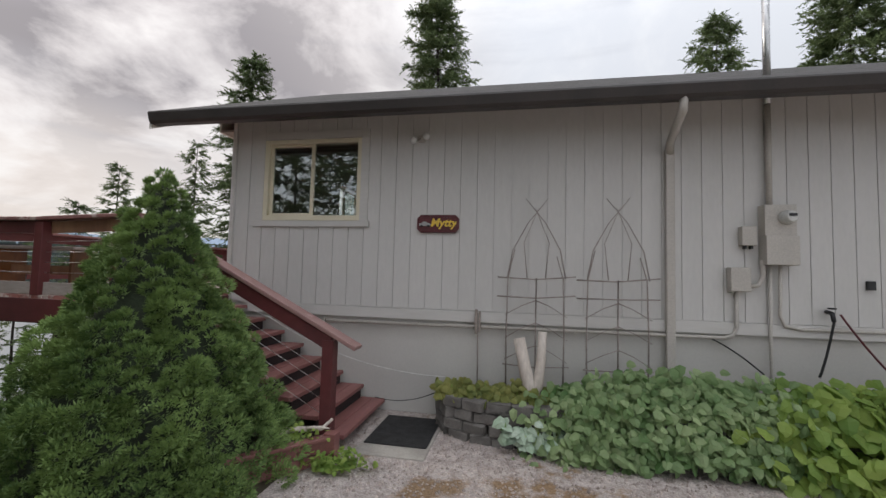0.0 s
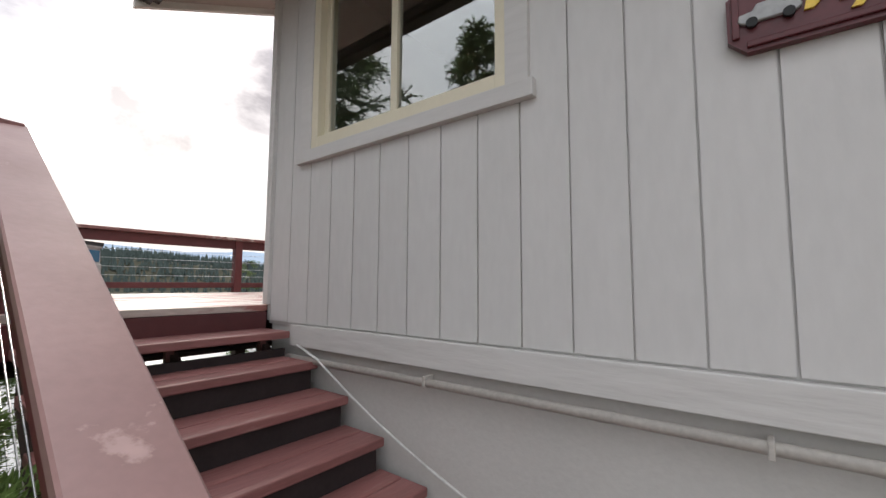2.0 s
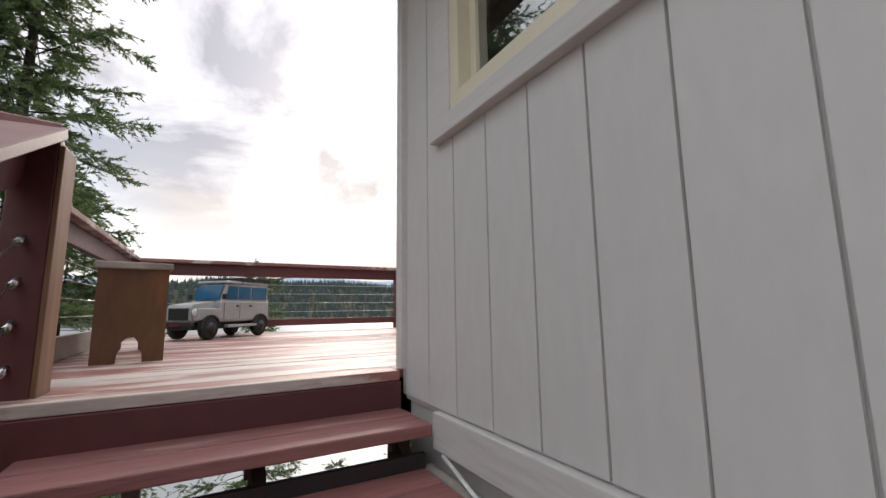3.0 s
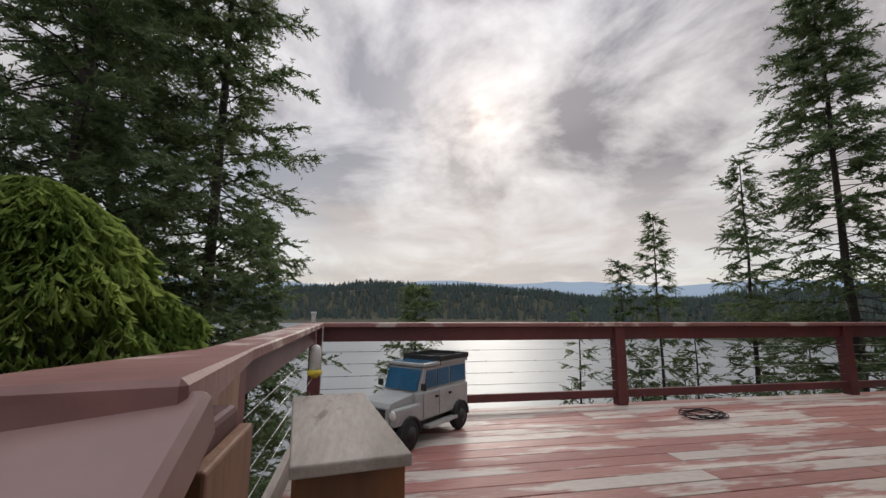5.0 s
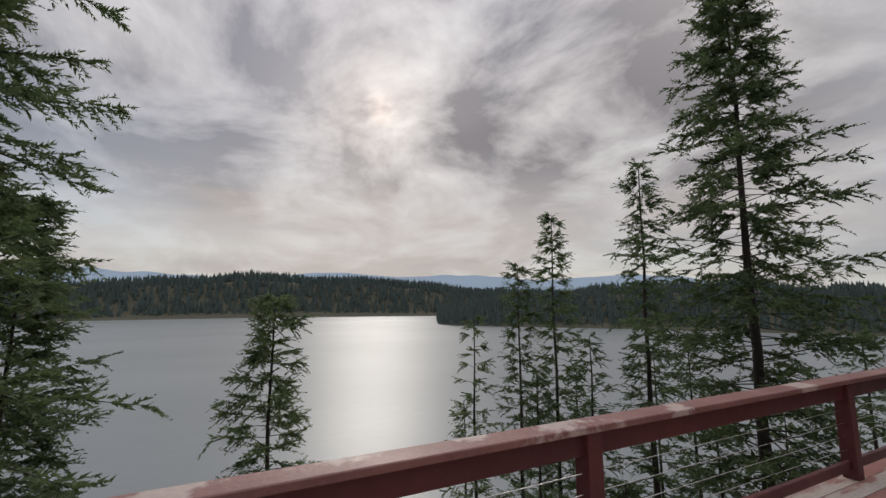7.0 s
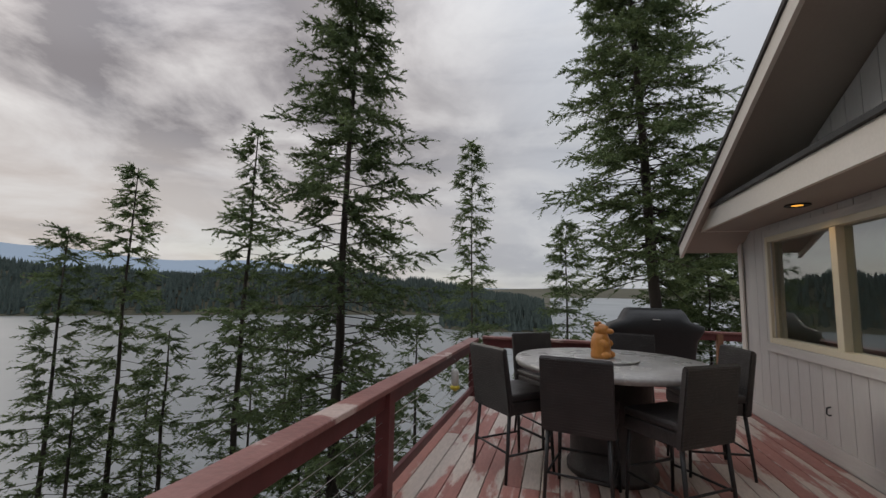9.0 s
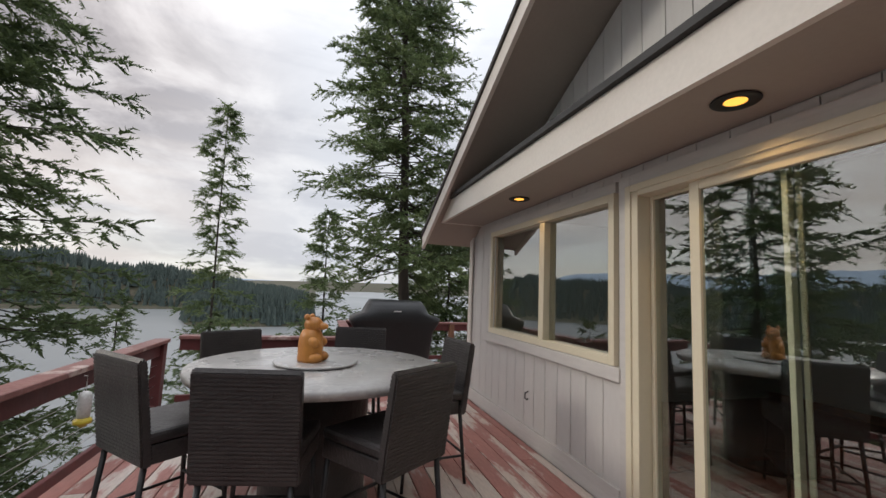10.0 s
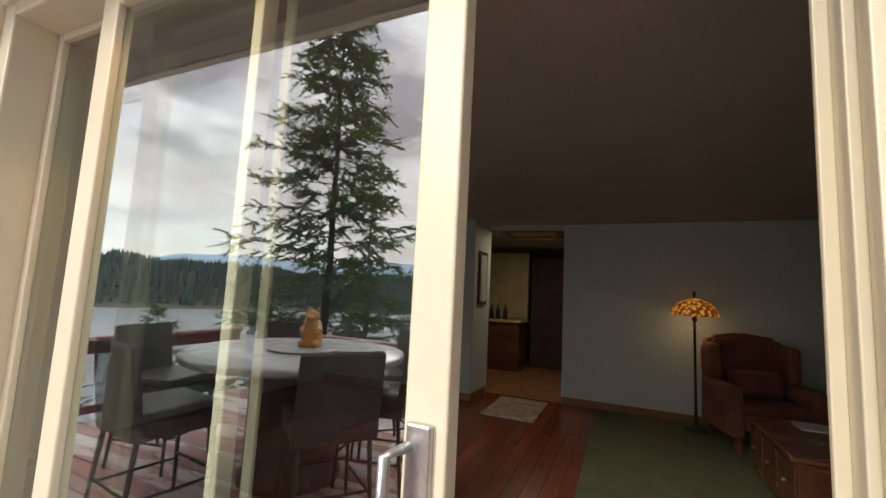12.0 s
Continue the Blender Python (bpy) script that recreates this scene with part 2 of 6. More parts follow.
GREYWOOD = material("weathered_grey_wood", (0.36, 0.31, 0.275), (0.26, 0.22, 0.19), 0.8, 5, 45, 0.45, stretch=(0.25, 1, 1), patch=((0.19, 0.15, 0.12), 0.62, 6))
# dark brown wood; below deck and stairs the tone also holds painted shade
DARKWOOD = material("dark_wood_and_shade", (0.08, 0.045, 0.04), None, 0.8, 4, 40, 0.2)
GUTTER = material("dark_brown_gutter_metal", (0.055, 0.045, 0.042), (0.04, 0.034, 0.032), 0.4, 3, 60, 0.05)
SHINGLE = material("grey_brown_shingle", (0.075, 0.068, 0.064), (0.05, 0.046, 0.043), 0.9, 6, 90, 0.6)
BLACK = material("black_flashing", (0.02, 0.02, 0.02), None, 0.6, 6, 60, 0.1)
STEEL = material("brushed_steel", (0.62, 0.61, 0.60), (0.5, 0.5, 0.5), 0.3, 20, 120, 0.05, metal=1.0)
DARKSTEEL = material("dark_metal", (0.05, 0.05, 0.052), None, 0.45, 8, 90, 0.1, metal=0.6)
GLASS = clear_glass("window_glass", (0.62, 0.70, 0.68))
WICKER = material("dark_brown_wicker", (0.042, 0.037, 0.036), (0.03, 0.026, 0.026), 0.42, 8, 70, 0.5)
TABLETOP = material("grey_stone_tabletop", (0.40, 0.39, 0.38), (0.33, 0.32, 0.31), 0.28, 3, 30, 0.05, patch=((0.47, 0.45, 0.43), 0.6, 5))
COVER = material("black_vinyl_cover", (0.011, 0.011, 0.012), (0.008, 0.008, 0.009), 0.42, 3, 30, 0.25)
BEARWOOD = material("honey_carved_wood", (0.52, 0.22, 0.045), (0.40, 0.15, 0.03), 0.4, 7, 50, 0.35, stretch=(1, 1, 0.4))
GRAVEL = material("grey_gravel", (0.50, 0.44, 0.41), (0.34, 0.29, 0.265), 0.9, 9, 70, 0.9, grain=0.35, patch=((0.23, 0.15, 0.085), 0.56, 1.1))
STONE = material("grey_wall_block", (0.20, 0.185, 0.17), (0.13, 0.12, 0.11), 0.9, 6, 50, 0.7, vary=0.35, patch=((0.07, 0.065, 0.06), 0.6, 5))
EARTH = material("forest_floor", (0.085, 0.07, 0.045), (0.05, 0.055, 0.03), 0.95, 0.35, 5, 0.5)
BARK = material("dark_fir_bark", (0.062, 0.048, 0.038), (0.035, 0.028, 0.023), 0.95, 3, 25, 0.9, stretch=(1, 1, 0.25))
FIR = leafy("fir_needles", (0.072, 0.108, 0.05), (0.20, 0.25, 0.105))
FIRDARK = leafy("dark_fir_needles", (0.06, 0.09, 0.044), (0.15, 0.195, 0.08))
SPRUCE = leafy("dwarf_spruce_needles", (0.05, 0.10, 0.03), (0.27, 0.38, 0.12), 0.55, 0.15)
# needle colour lightened and blued to carry the haze of distance
HAZED_WOOD = leafy("far_woods", (0.05, 0.07, 0.066), (0.09, 0.115, 0.10), 0.9, 0.05)
HOSTA = leafy("hosta_leaves", (0.11, 0.22, 0.07), (0.46, 0.56, 0.30), 0.45)
WEEPING = leafy("weeping_tree_leaves", (0.09, 0.15, 0.035), (0.42, 0.50, 0.14), 0.5)
IVY = leafy("yellow_green_leaves", (0.18, 0.23, 0.07), (0.40, 0.38, 0.12), 0.5)
BIRCH = leafy("bright_green_leaves", (0.14, 0.25, 0.05), (0.42, 0.52, 0.13), 0.5)
DRIFT = material("bleached_driftwood", (0.62, 0.56, 0.50), (0.5, 0.43, 0.37), 0.8, 6, 45, 0.4, stretch=(1, 1, 0.3))
CONDUIT = material("taupe_painted_conduit", (0.50, 0.465, 0.42), (0.45, 0.42, 0.38), 0.45, 5, 60, 0.05)
TWIG = material("dry_grey_twig", (0.38, 0.33, 0.30), (0.26, 0.22, 0.20), 0.85, 8, 60, 0.4)
PLASTIC = material("white_plastic", (0.72, 0.71, 0.68), None, 0.4, 8, 60, 0.03)
YELLOW = material("yellow_plastic", (0.65, 0.50, 0.04), None, 0.4, 8, 60, 0.03)
RUBBER = material("black_rubber", (0.018, 0.018, 0.019), (0.012, 0.012, 0.012), 0.75, 10, 120, 0.4)
SIGNRED = material("maroon_sign_paint", (0.115, 0.018, 0.022), None, 0.35, 8, 60, 0.1)
GOLD = material("gold_letter_paint", (0.85, 0.60, 0.08), (0.75, 0.50, 0.06), 0.35, 8, 60, 0.03)
SILVER = material("silver_model_paint", (0.43, 0.43, 0.42), (0.36, 0.36, 0.355), 0.42, 6, 60, 0.1, metal=0.2)
BLUEPANE = material("blue_tinted_pane", (0.03, 0.12, 0.22), (0.02, 0.09, 0.17), 0.12, 4, 40, 0.0)
CABLE = material("white_cable", (0.66, 0.65, 0.62), None, 0.5, 8, 60, 0.03)
WALLINT = material("pale_blue_green_wall_paint", (0.60, 0.66, 0.65), (0.57, 0.63, 0.62), 0.7, 2, 50, 0.05)
CEILINT = material("warm_ceiling_paint", (0.50, 0.45, 0.40), (0.46, 0.41, 0.365), 0.8, 2, 60, 0.2)
CHERRY = material("cherry_floorboards", (0.22, 0.055, 0.022), (0.13, 0.03, 0.013), 0.22, 3, 30, 0.05, stretch=(0.2, 1, 1), vary=0.35)
CARPET = material("olive_green_carpet", (0.105, 0.115, 0.05), (0.085, 0.095, 0.04), 0.95, 5, 220, 0.6)
BASEB = material("oak_baseboard", (0.30, 0.15, 0.07), None, 0.4, 6, 50, 0.1)
ARMCH = material("rust_brown_upholstery", (0.24, 0.10, 0.062), (0.19, 0.078, 0.048), 0.9, 4, 160, 0.4)
CHEST = material("dark_cherry_furniture", (0.17, 0.062, 0.03), (0.10, 0.035, 0.018), 0.28, 4, 35, 0.1, stretch=(1, 0.2, 1))
CREAMWALL = material("pale_yellow_cabinet_paint", (0.62, 0.52, 0.28), None, 0.5, 4, 50, 0.05)
RUG = material("pale_patterned_rug", (0.44, 0.36, 0.31), (0.28, 0.20, 0.17), 0.95, 9, 120, 0.5)
AMBER = glowing("amber_lamp_glass", (1.0, 0.36, 0.05), 0.11)
an, al = AMBER.node_tree.nodes, AMBER.node_tree.links
cells = an.new("ShaderNodeTexVoronoi"); cells.inputs["Scale"].default_value = 26
leading = an.new("ShaderNodeValToRGB")
leading.color_ramp.elements[0].color, leading.color_ramp.elements[1].color = (1.0, 0.42, 0.07, 1), (0.16, 0.04, 0.006, 1)
leading.color_ramp.elements[0].position, leading.color_ramp.elements[1].position = 0.25, 0.62
al.new(an.new("ShaderNodeNewGeometry").outputs["Position"], cells.inputs["Vector"])
al.new(cells.outputs["Distance"], leading.inputs[0])
for socket in ("Base Color", "Emission Color"):
    al.new(leading.outputs[0], an["Principled BSDF"].inputs[socket])
BULB = glowing("warm_flood_bulb", (1.0, 0.46, 0.07), 0.75)


# ---- mesh helpers ----
def part(name, bm, mat, parent, label=""):
    me = bpy.data.meshes.new(name)
    bm.normal_update()
    bm.to_mesh(me)
    bm.free()
    me.materials.append(mat)
    ob = new(name, me)
    ob.parent = parent
    if label:
        ob["label"] = label
    return ob


def raw(name, verts, faces, mat, parent=None, label=""):
    me = bpy.data.meshes.new(name)
    me.from_pydata(verts, [], faces)
    me.materials.append(mat)
    ob = new(name, me)
    ob.parent = parent
    if label:
        ob["label"] = label
    return ob


def thing(name, label, category, group="", at=(0, 0, 0), turn=0.0):
    ob = new(name)
    ob.empty_display_size = 0.1
    ob.matrix_basis = pose(*at, 0, 0, turn)
    return tagged(ob, label, category, group)


def structure(name, bm, mat, label):
    return tagged(part(name, bm, mat, None), label, name.split("_")[0], kind="structure")


def box(bm, lo, hi, bevel=0.0, taper=1.0):
    """A box between two corners; taper narrows its top."""
    cx, cy = (lo[0] + hi[0]) / 2, (lo[1] + hi[1]) / 2
    vs = []
    for z, k in ((lo[2], 1.0), (hi[2], taper)):
        for x, y in ((lo[0], lo[1]), (hi[0], lo[1]), (hi[0], hi[1]), (lo[0], hi[1])):
            vs.append(bm.verts.new((cx + (x - cx) * k, cy + (y - cy) * k, z)))
    fs = [bm.faces.new([vs[i] for i in f]) for f in ((3, 2, 1, 0), (4, 5, 6, 7), (0, 1, 5, 4), (1, 2, 6, 5), (2, 3, 7, 6), (3, 0, 4, 7))]
    if bevel:
        es = {e for f in fs for e in f.edges}
        bmesh.ops.bevel(bm, geom=list(es), offset=bevel, segments=2, affect="EDGES", profile=0.5)
    return bm


def boxes(*items, bevel=0.0):
    bm = bmesh.new()
    for lo, hi in items:
        box(bm, lo, hi, bevel)
    return bm


def prism(bm, outline, axis, a, b):
    """A closed outline of 2D points pushed along axis 0, 1 or 2 from a to b."""
    def p3(u, v, w):
        q = [u, v]
        q.insert(axis, w)
        return q
    n = len(outline)
    lo = [bm.verts.new(p3(u, v, a)) for u, v in outline]
    hi = [bm.verts.new(p3(u, v, b)) for u, v in outline]
    bm.faces.new(lo); bm.faces.new(hi)
    for i in range(n):
        bm.faces.new((lo[i], lo[(i + 1) % n], hi[(i + 1) % n], hi[i]))
    bmesh.ops.recalc_face_normals(bm, faces=bm.faces)
    return bm


def tube(bm, pts, radius, sides=8, taper=None):
    """A round rod through the points; taper: radius at the end."""
    pts = [Vector(p) for p in pts]
    rings = []
    for i, p in enumerate(pts):
        d = (pts[min(i + 1, len(pts) - 1)] - pts[max(i - 1, 0)]).normalized()
        u = d.orthogonal().normalized() if i == 0 else (u - d * u.dot(d)).normalized()
        v = d.cross(u)
        r = radius if taper is None else radius + (taper - radius) * i / (len(pts) - 1)
        rings.append([bm.verts.new(p + (u * math.cos(a) + v * math.sin(a)) * r) for a in (2 * math.pi * k / sides for k in range(sides))])
    for a, b in zip(rings, rings[1:]):
        for k in range(sides):
            f = bm.faces.new((a[k], a[(k + 1) % sides], b[(k + 1) % sides], b[k]))
            f.smooth = True
    bm.faces.new(rings[0][::-1]); bm.faces.new(rings[-1])
    return bm


def rod(pts, radius, sides=8, taper=None):
    return tube(bmesh.new(), pts, radius, sides, taper)


def lathe(bm, profile, centre=(0, 0, 0), sides=24):
    """A turned shape from (radius, height) pairs, bottom to top."""
    rings = []
    for r, z in profile:
        rings.append([bm.verts.new((centre[0] + r * math.cos(2 * math.pi * k / sides), centre[1] + r * math.sin(2 * math.pi * k / sides), centre[2] + z)) for k in range(sides)])
    for a, b in zip(rings, rings[1:]):
        for k in range(sides):
            f = bm.faces.new((a[k], a[(k + 1) % sides], b[(k + 1) % sides], b[k]))
            f.smooth = True
    bm.faces.new(rings[0][::-1]); bm.faces.new(rings[-1])
    return bm


def sag(a, b, drop, n=14):
    a, b = Vector(a), Vector(b)
    return [a.lerp(b, i / n) - Vector((0, 0, 4 * drop * (i / n) * (1 - i / n))) for i in range(n + 1)]


def slab(a, b, width, thick, bm=None):
    """A board whose top runs from a to b, width across (level), thick downwards."""
    bm = bm or bmesh.new()
    a, b = Vector(a), Vector(b)
    d = (b - a).normalized()
    s = Vector((-d.y, d.x, 0)).normalized() * width / 2
    up = s.cross(d).normalized()
    if up.z < 0:
        up = -up
    q = [p + o - up * h for h in (thick, 0) for p in (a, b) for o in (-s, s)]
    v = [bm.verts.new(p) for p in q]
    fs = [bm.faces.new([v[i] for i in f]) for f in ((0, 1, 3, 2), (4, 6, 7, 5), (0, 2, 6, 4), (1, 5, 7, 3), (0, 4, 5, 1), (2, 3, 7, 6))]
    bmesh.ops.recalc_face_normals(bm, faces=fs)
    bmesh.ops.bevel(bm, geom=list({e for f in fs for e in f.edges}), offset=min(0.005, thick / 4), segments=1, affect="EDGES")
    return bm

# ---- ground, lake and far shores ----
GROUND, LAKE = -1.34, -18.5


def smooth(a, b, t):
    t = min(max((t - a) / (b - a), 0), 1)
    return t * t * (3 - 2 * t)


def hill(az, d, az0, daz, d0, d1, top):
    """Height of a wooded ridge between two distances, centred on a bearing."""
    k = max(1 - ((az - az0) / daz) ** 2, 0) ** 0.7
    return top * k * smooth(d0, d0 + (d1 - d0) * 0.45, d)


def ground_height(x, y):
    d, az = math.hypot(x + 2, y - 2), math.degrees(math.atan2(-(x + 2), y - 2))
    n = noise.noise((x * 0.05, y * 0.05, 0)) * 1.5 + noise.noise((x * 0.3, y * 0.3, 3)) * 0.35
    fall = smooth(0.0, 21, -x - 2.4 + max(0, y - 10) * 0.75)
    z = GROUND - fall * 22 - 0.3 * smooth(-0.5, 1.5, -x) + n * smooth(1, 6, max(-x - 1, y - 10, -y - 9, x - 14))
    if d > 60:
        bed = -24.0
        far = max(bed + hill(az, d, 84, 34, 640, 1000, 66 + 9 * noise.noise((az * 0.13, 0, 0))), bed + hill(az, d, 58, 22, 700, 1200, 46),
                  bed + hill(az, d, 34, 32, 330, 520, 35 + 7 * noise.noise((az * 0.2, 4, 0))), bed + hill(az, d, 8.5, 8.5, 200, 290, 16),
                  bed + hill(az, d, 70, 75, 1900, 3200, 95 + 40 * noise.noise((az * 0.06, 8, 0))), bed + hill(az, d, -20, 45, 2600, 3600, 75))
        land = smooth(110, 150, abs(az - 60))
        z = (z * (1 - smooth(60, 120, d)) + far * smooth(60, 120, d)) * (1 - land) + (GROUND + n) * land
    return z


def terrain():
    radii = [0] + [0.9 * 1.115 ** i for i in range(78)]
    radii = [r for r in radii if r < 4500]
    sides = 240
    vs, fs = [], []
    for r in radii:
        for k in range(sides):
            a = 2 * math.pi * k / sides
            x, y = -2 + r * math.sin(a), 2 + r * math.cos(a)
            vs.append((x, y, ground_height(x, y)))
    for i in range(len(radii) - 1):
        for k in range(sides):
            a, b = i * sides + k, i * sides + (k + 1) % sides
            fs.append((a, a + sides, b + sides, b))
    return raw("ground", vs, fs, EARTH)


tagged(terrain(), "brown forest ground falling steeply to the lake", "ground", kind="structure")
WATER = material("lake_water", (0.20, 0.215, 0.22), (0.18, 0.195, 0.20), 0.38, 0.012, 0.6, 0.035, stretch=(1.0, 0.5, 1), spec=0.5, grain=0.03)
lake_vs = [(-2 + 4600 * math.sin(2 * math.pi * k / 48), 2 + 4600 * math.cos(2 * math.pi * k / 48), LAKE) for k in range(48)]
tagged(raw("water", lake_vs, [tuple(range(47, -1, -1))], WATER), "calm pale grey lake under cloud", "lake", kind="structure")


def mountains():
    """Far ranges beyond the lake: plain backdrop, blue haze in colour and glow."""
    m = bpy.data.materials.new("painted_blue_haze")
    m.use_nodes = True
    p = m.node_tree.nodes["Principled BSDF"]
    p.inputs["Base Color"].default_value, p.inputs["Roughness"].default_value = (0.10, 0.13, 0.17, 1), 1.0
    # no lamp: this glow and its blue imitate haze over distance
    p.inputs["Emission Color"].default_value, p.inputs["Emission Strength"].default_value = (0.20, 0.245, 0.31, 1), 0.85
    vs, fs = [], []
    for i in range(261):
        az = radians(-30 + i * 0.65)
        h = (300 + 120 * noise.noise((i * 0.045, 2, 0)) + 26 * noise.noise((i * 0.19, 5, 0))) * (0.25 + 0.75 * smooth(14, 48, -30 + i * 0.65))
        x, y = -2 - 4400 * math.sin(az), 2 + 4400 * math.cos(az)
        vs += [(x, y, LAKE - 5), (x, y, LAKE + h)]
    fs = [(2 * i, 2 * i + 1, 2 * i + 3, 2 * i + 2) for i in range(260)]
    tagged(raw("backdrop", vs, fs, m), "far mountains beyond the lake, blue haze in colour and glow", "backdrop", kind="structure")


mountains()


def woods(name, label, az_range, d_range, count, height):
    """Far trees: ragged cones of three tiers, joined."""
    rnd = random.Random(name)
    vs, fs = [], []
    for _ in range(count):
        az, d = radians(rnd.uniform(*az_range)), rnd.uniform(*d_range)
        x, y = -2 - d * math.sin(az), 2 + d * math.cos(az)
        z = ground_height(x, y)
        if z < LAKE + 0.3:
            continue
        h = rnd.uniform(0.55, 1.1) * height
        w = h * rnd.uniform(0.14, 0.24)
        for z0, z1, r in ((0.0, 0.6, 1.0), (0.3, 0.8, 0.75), (0.58, 1.0, 0.45)):
            b = len(vs)
            vs.append((x + rnd.uniform(-.1, .1) * w, y, z + h * z1))
            for k in range(6):
                a = k * math.pi / 3 + rnd.random()
                q = w * r * rnd.uniform(0.6, 1.2)
                vs.append((x + q * math.cos(a), y + q * math.sin(a), z + h * (z0 + rnd.uniform(-.06, .06))))
            fs += [(b, b + 1 + k, b + 1 + (k + 1) % 6) for k in range(6)]
    return tagged(raw(name, vs, fs, HAZED_WOOD), label, "woods", kind="stuff")


woods("far_woods", "dark conifer woods on the ridge across the lake", (48, 122), (640, 1010), 7000, 17)
woods("shore_woods", "dark conifer woods on the nearer shore", (2, 66), (330, 560), 6000, 11)
woods("island_woods", "green conifers on the wooded point", (0, 17), (200, 300), 1500, 8)

# ---- house ----
XE, YN, SLOPE, EAVE = 13.0, 8.0, 0.485, 2.16        # wall ends, roof pitch, eave height
RIDGE_Y = 3.75
TOP = 2.42


def roof_z(y):
    return EAVE + SLOPE * (4.45 - abs(y - RIDGE_Y))


def opened(axis, at, thick, u0, u1, z0, z1, holes):
    """A wall slab with rectangular openings; axis 0: wall along x, 1: along y."""
    bm = bmesh.new()
    cuts = sorted({u0, u1, *[h[0] for h in holes], *[h[1] for h in holes]})
    for a, b in zip(cuts, cuts[1:]):
        spans = [(z0, z1)]
        for h in holes:
            if h[0] <= a and b <= h[1]:
                spans = [(z0, h[2]), (h[3], z1)]
        for p, q in spans:
            if q - p > 0.01:
                lo, hi = ((a, at[0], p), (b, at[1], q)) if axis == 0 else ((at[0], a, p), (at[1], b, q))
                box(bm, lo, hi)
    bmesh.ops.remove_doubles(bm, verts=bm.verts, dist=0.0005)
    return bm


def planks(wall, axis, face, out, grooves, z0, z1, holes):
    """Grooved siding: one plank between each two grooves, with the openings left free. z1 may be a function of the place."""
    for a, b in zip(grooves, grooves[1:]):
        a, b = a + 0.004, b - 0.004
        spans = [(z0, z1)]
        for h in holes:
            if a >= h[0] - 0.01 and b <= h[1] + 0.01:
                spans = [(z0, h[2]), (h[3], z1)]
        for p, q in spans:
            tops = [q(a), q(b)] if callable(q) else [q, q]
            if min(tops) - p < 0.05:
                continue
            bm = bmesh.new()
            lo, hi = min(face, face + out), max(face, face + out)
            prism(bm, [(a, p), (b, p), (b, tops[1]), (a, tops[0])], 1 if axis == 0 else 0, lo, hi)
            part("plank", bm, SIDING, wall)


WIN = (0.45, 1.80, 0.99, 2.02)            # side window: x0 x1 z0 z1
SLIDER = (2.897, 4.823, -0.05, 2.153)          # glass door: y0 y1 z0 z1
PICT = (4.98, 7.24, 0.95, 2.16)           # picture window
wall_south = structure("wall_south", opened(0, (0.0, 0.14), 0, 0.0, XE, -0.12, TOP, [WIN]), SIDING, "taupe grooved plywood siding on the long side of the house")
wall_west = structure("wall_west", opened(1, (0.0, 0.14), 0, 0.14, YN, -0.05, 2.24, [SLIDER, PICT]), SIDING, "taupe grooved siding of the gable front")
structure("wall_north", boxes(((0.14, YN - 0.14, -0.05), (XE, YN, 2.22))), SIDING, "taupe siding of the far side wall")
structure("wall_east", boxes(((XE - 0.14, 0.14, -0.05), (XE, YN - 0.14, 2.24))), SIDING, "taupe siding of the end wall")
gable = bmesh.new()
prism(gable, [(0.0, 2.24), (7.77, 2.24), (RIDGE_Y, roof_z(RIDGE_Y) - 0.125), (0.0, roof_z(0) - 0.125)], 0, 0.0, 0.12)
wall_gable = structure("wall_gable", gable, SIDING, "taupe grooved siding of the gable peak")
gable_e = bmesh.new()
prism(gable_e, [(0.0, 2.24), (7.77, 2.24), (RIDGE_Y, roof_z(RIDGE_Y) - 0.125), (0.0, roof_z(0) - 0.125)], 0, XE - 0.12, XE)
structure("wall_gable_east", gable_e, SIDING, "taupe siding of the far gable")
structure("foundation", boxes(((0.02, 0.012, -3.2), (XE - 0.02, YN - 0.012, -0.12))), FOUND, "smooth grey-taupe painted concrete foundation wall")
side_grooves = [-0.012] + [0.435 + 0.203 * k for k in range(-2, 62)]
trimmed = (0.33, 1.92, 0.88, 2.13)
planks(wall_south, 0, 0.0, -0.012, side_grooves, -0.10, 2.36, [trimmed])
front_grooves = [0.06 + 0.203 * k for k in range(0, 39)]
planks(wall_west, 1, 0.0, -0.012, front_grooves, 0.16, 2.30, [(2.86, 4.94, -1, 2.24), (4.92, 7.32, 0.86, 2.24)])
planks(wall_gable, 1, 0.0, -0.012, front_grooves, TOP + 0.1, lambda y: roof_z(y) - 0.14, [])

structure("trim_band", boxes(((0.30, -0.034, -0.235), (XE, 0.004, -0.11)), bevel=0.004), BAND, "wide taupe rough-sawn band along the foot of the siding")
structure("trim_corner", boxes(((-0.022, -0.034, 0.005), (0.02, 0.0, 2.34)), ((-0.034, -0.036, 0.005), (-0.0125, 0.062, 2.30)), bevel=0.003), BAND, "taupe corner boards")
structure("trim_corner_north", boxes(((-0.034, YN - 0.08, 0.0), (-0.0125, YN + 0.03, 2.28)), bevel=0.003), PALE, "pale corner board")
structure("baseboard", boxes(((-0.03, 4.95, 0.004), (-0.0, 7.92, 0.155)), ((-0.03, 0.065, 0.004), (-0.0, 2.86, 0.155)), bevel=0.003), BAND, "taupe skirting board at the deck")

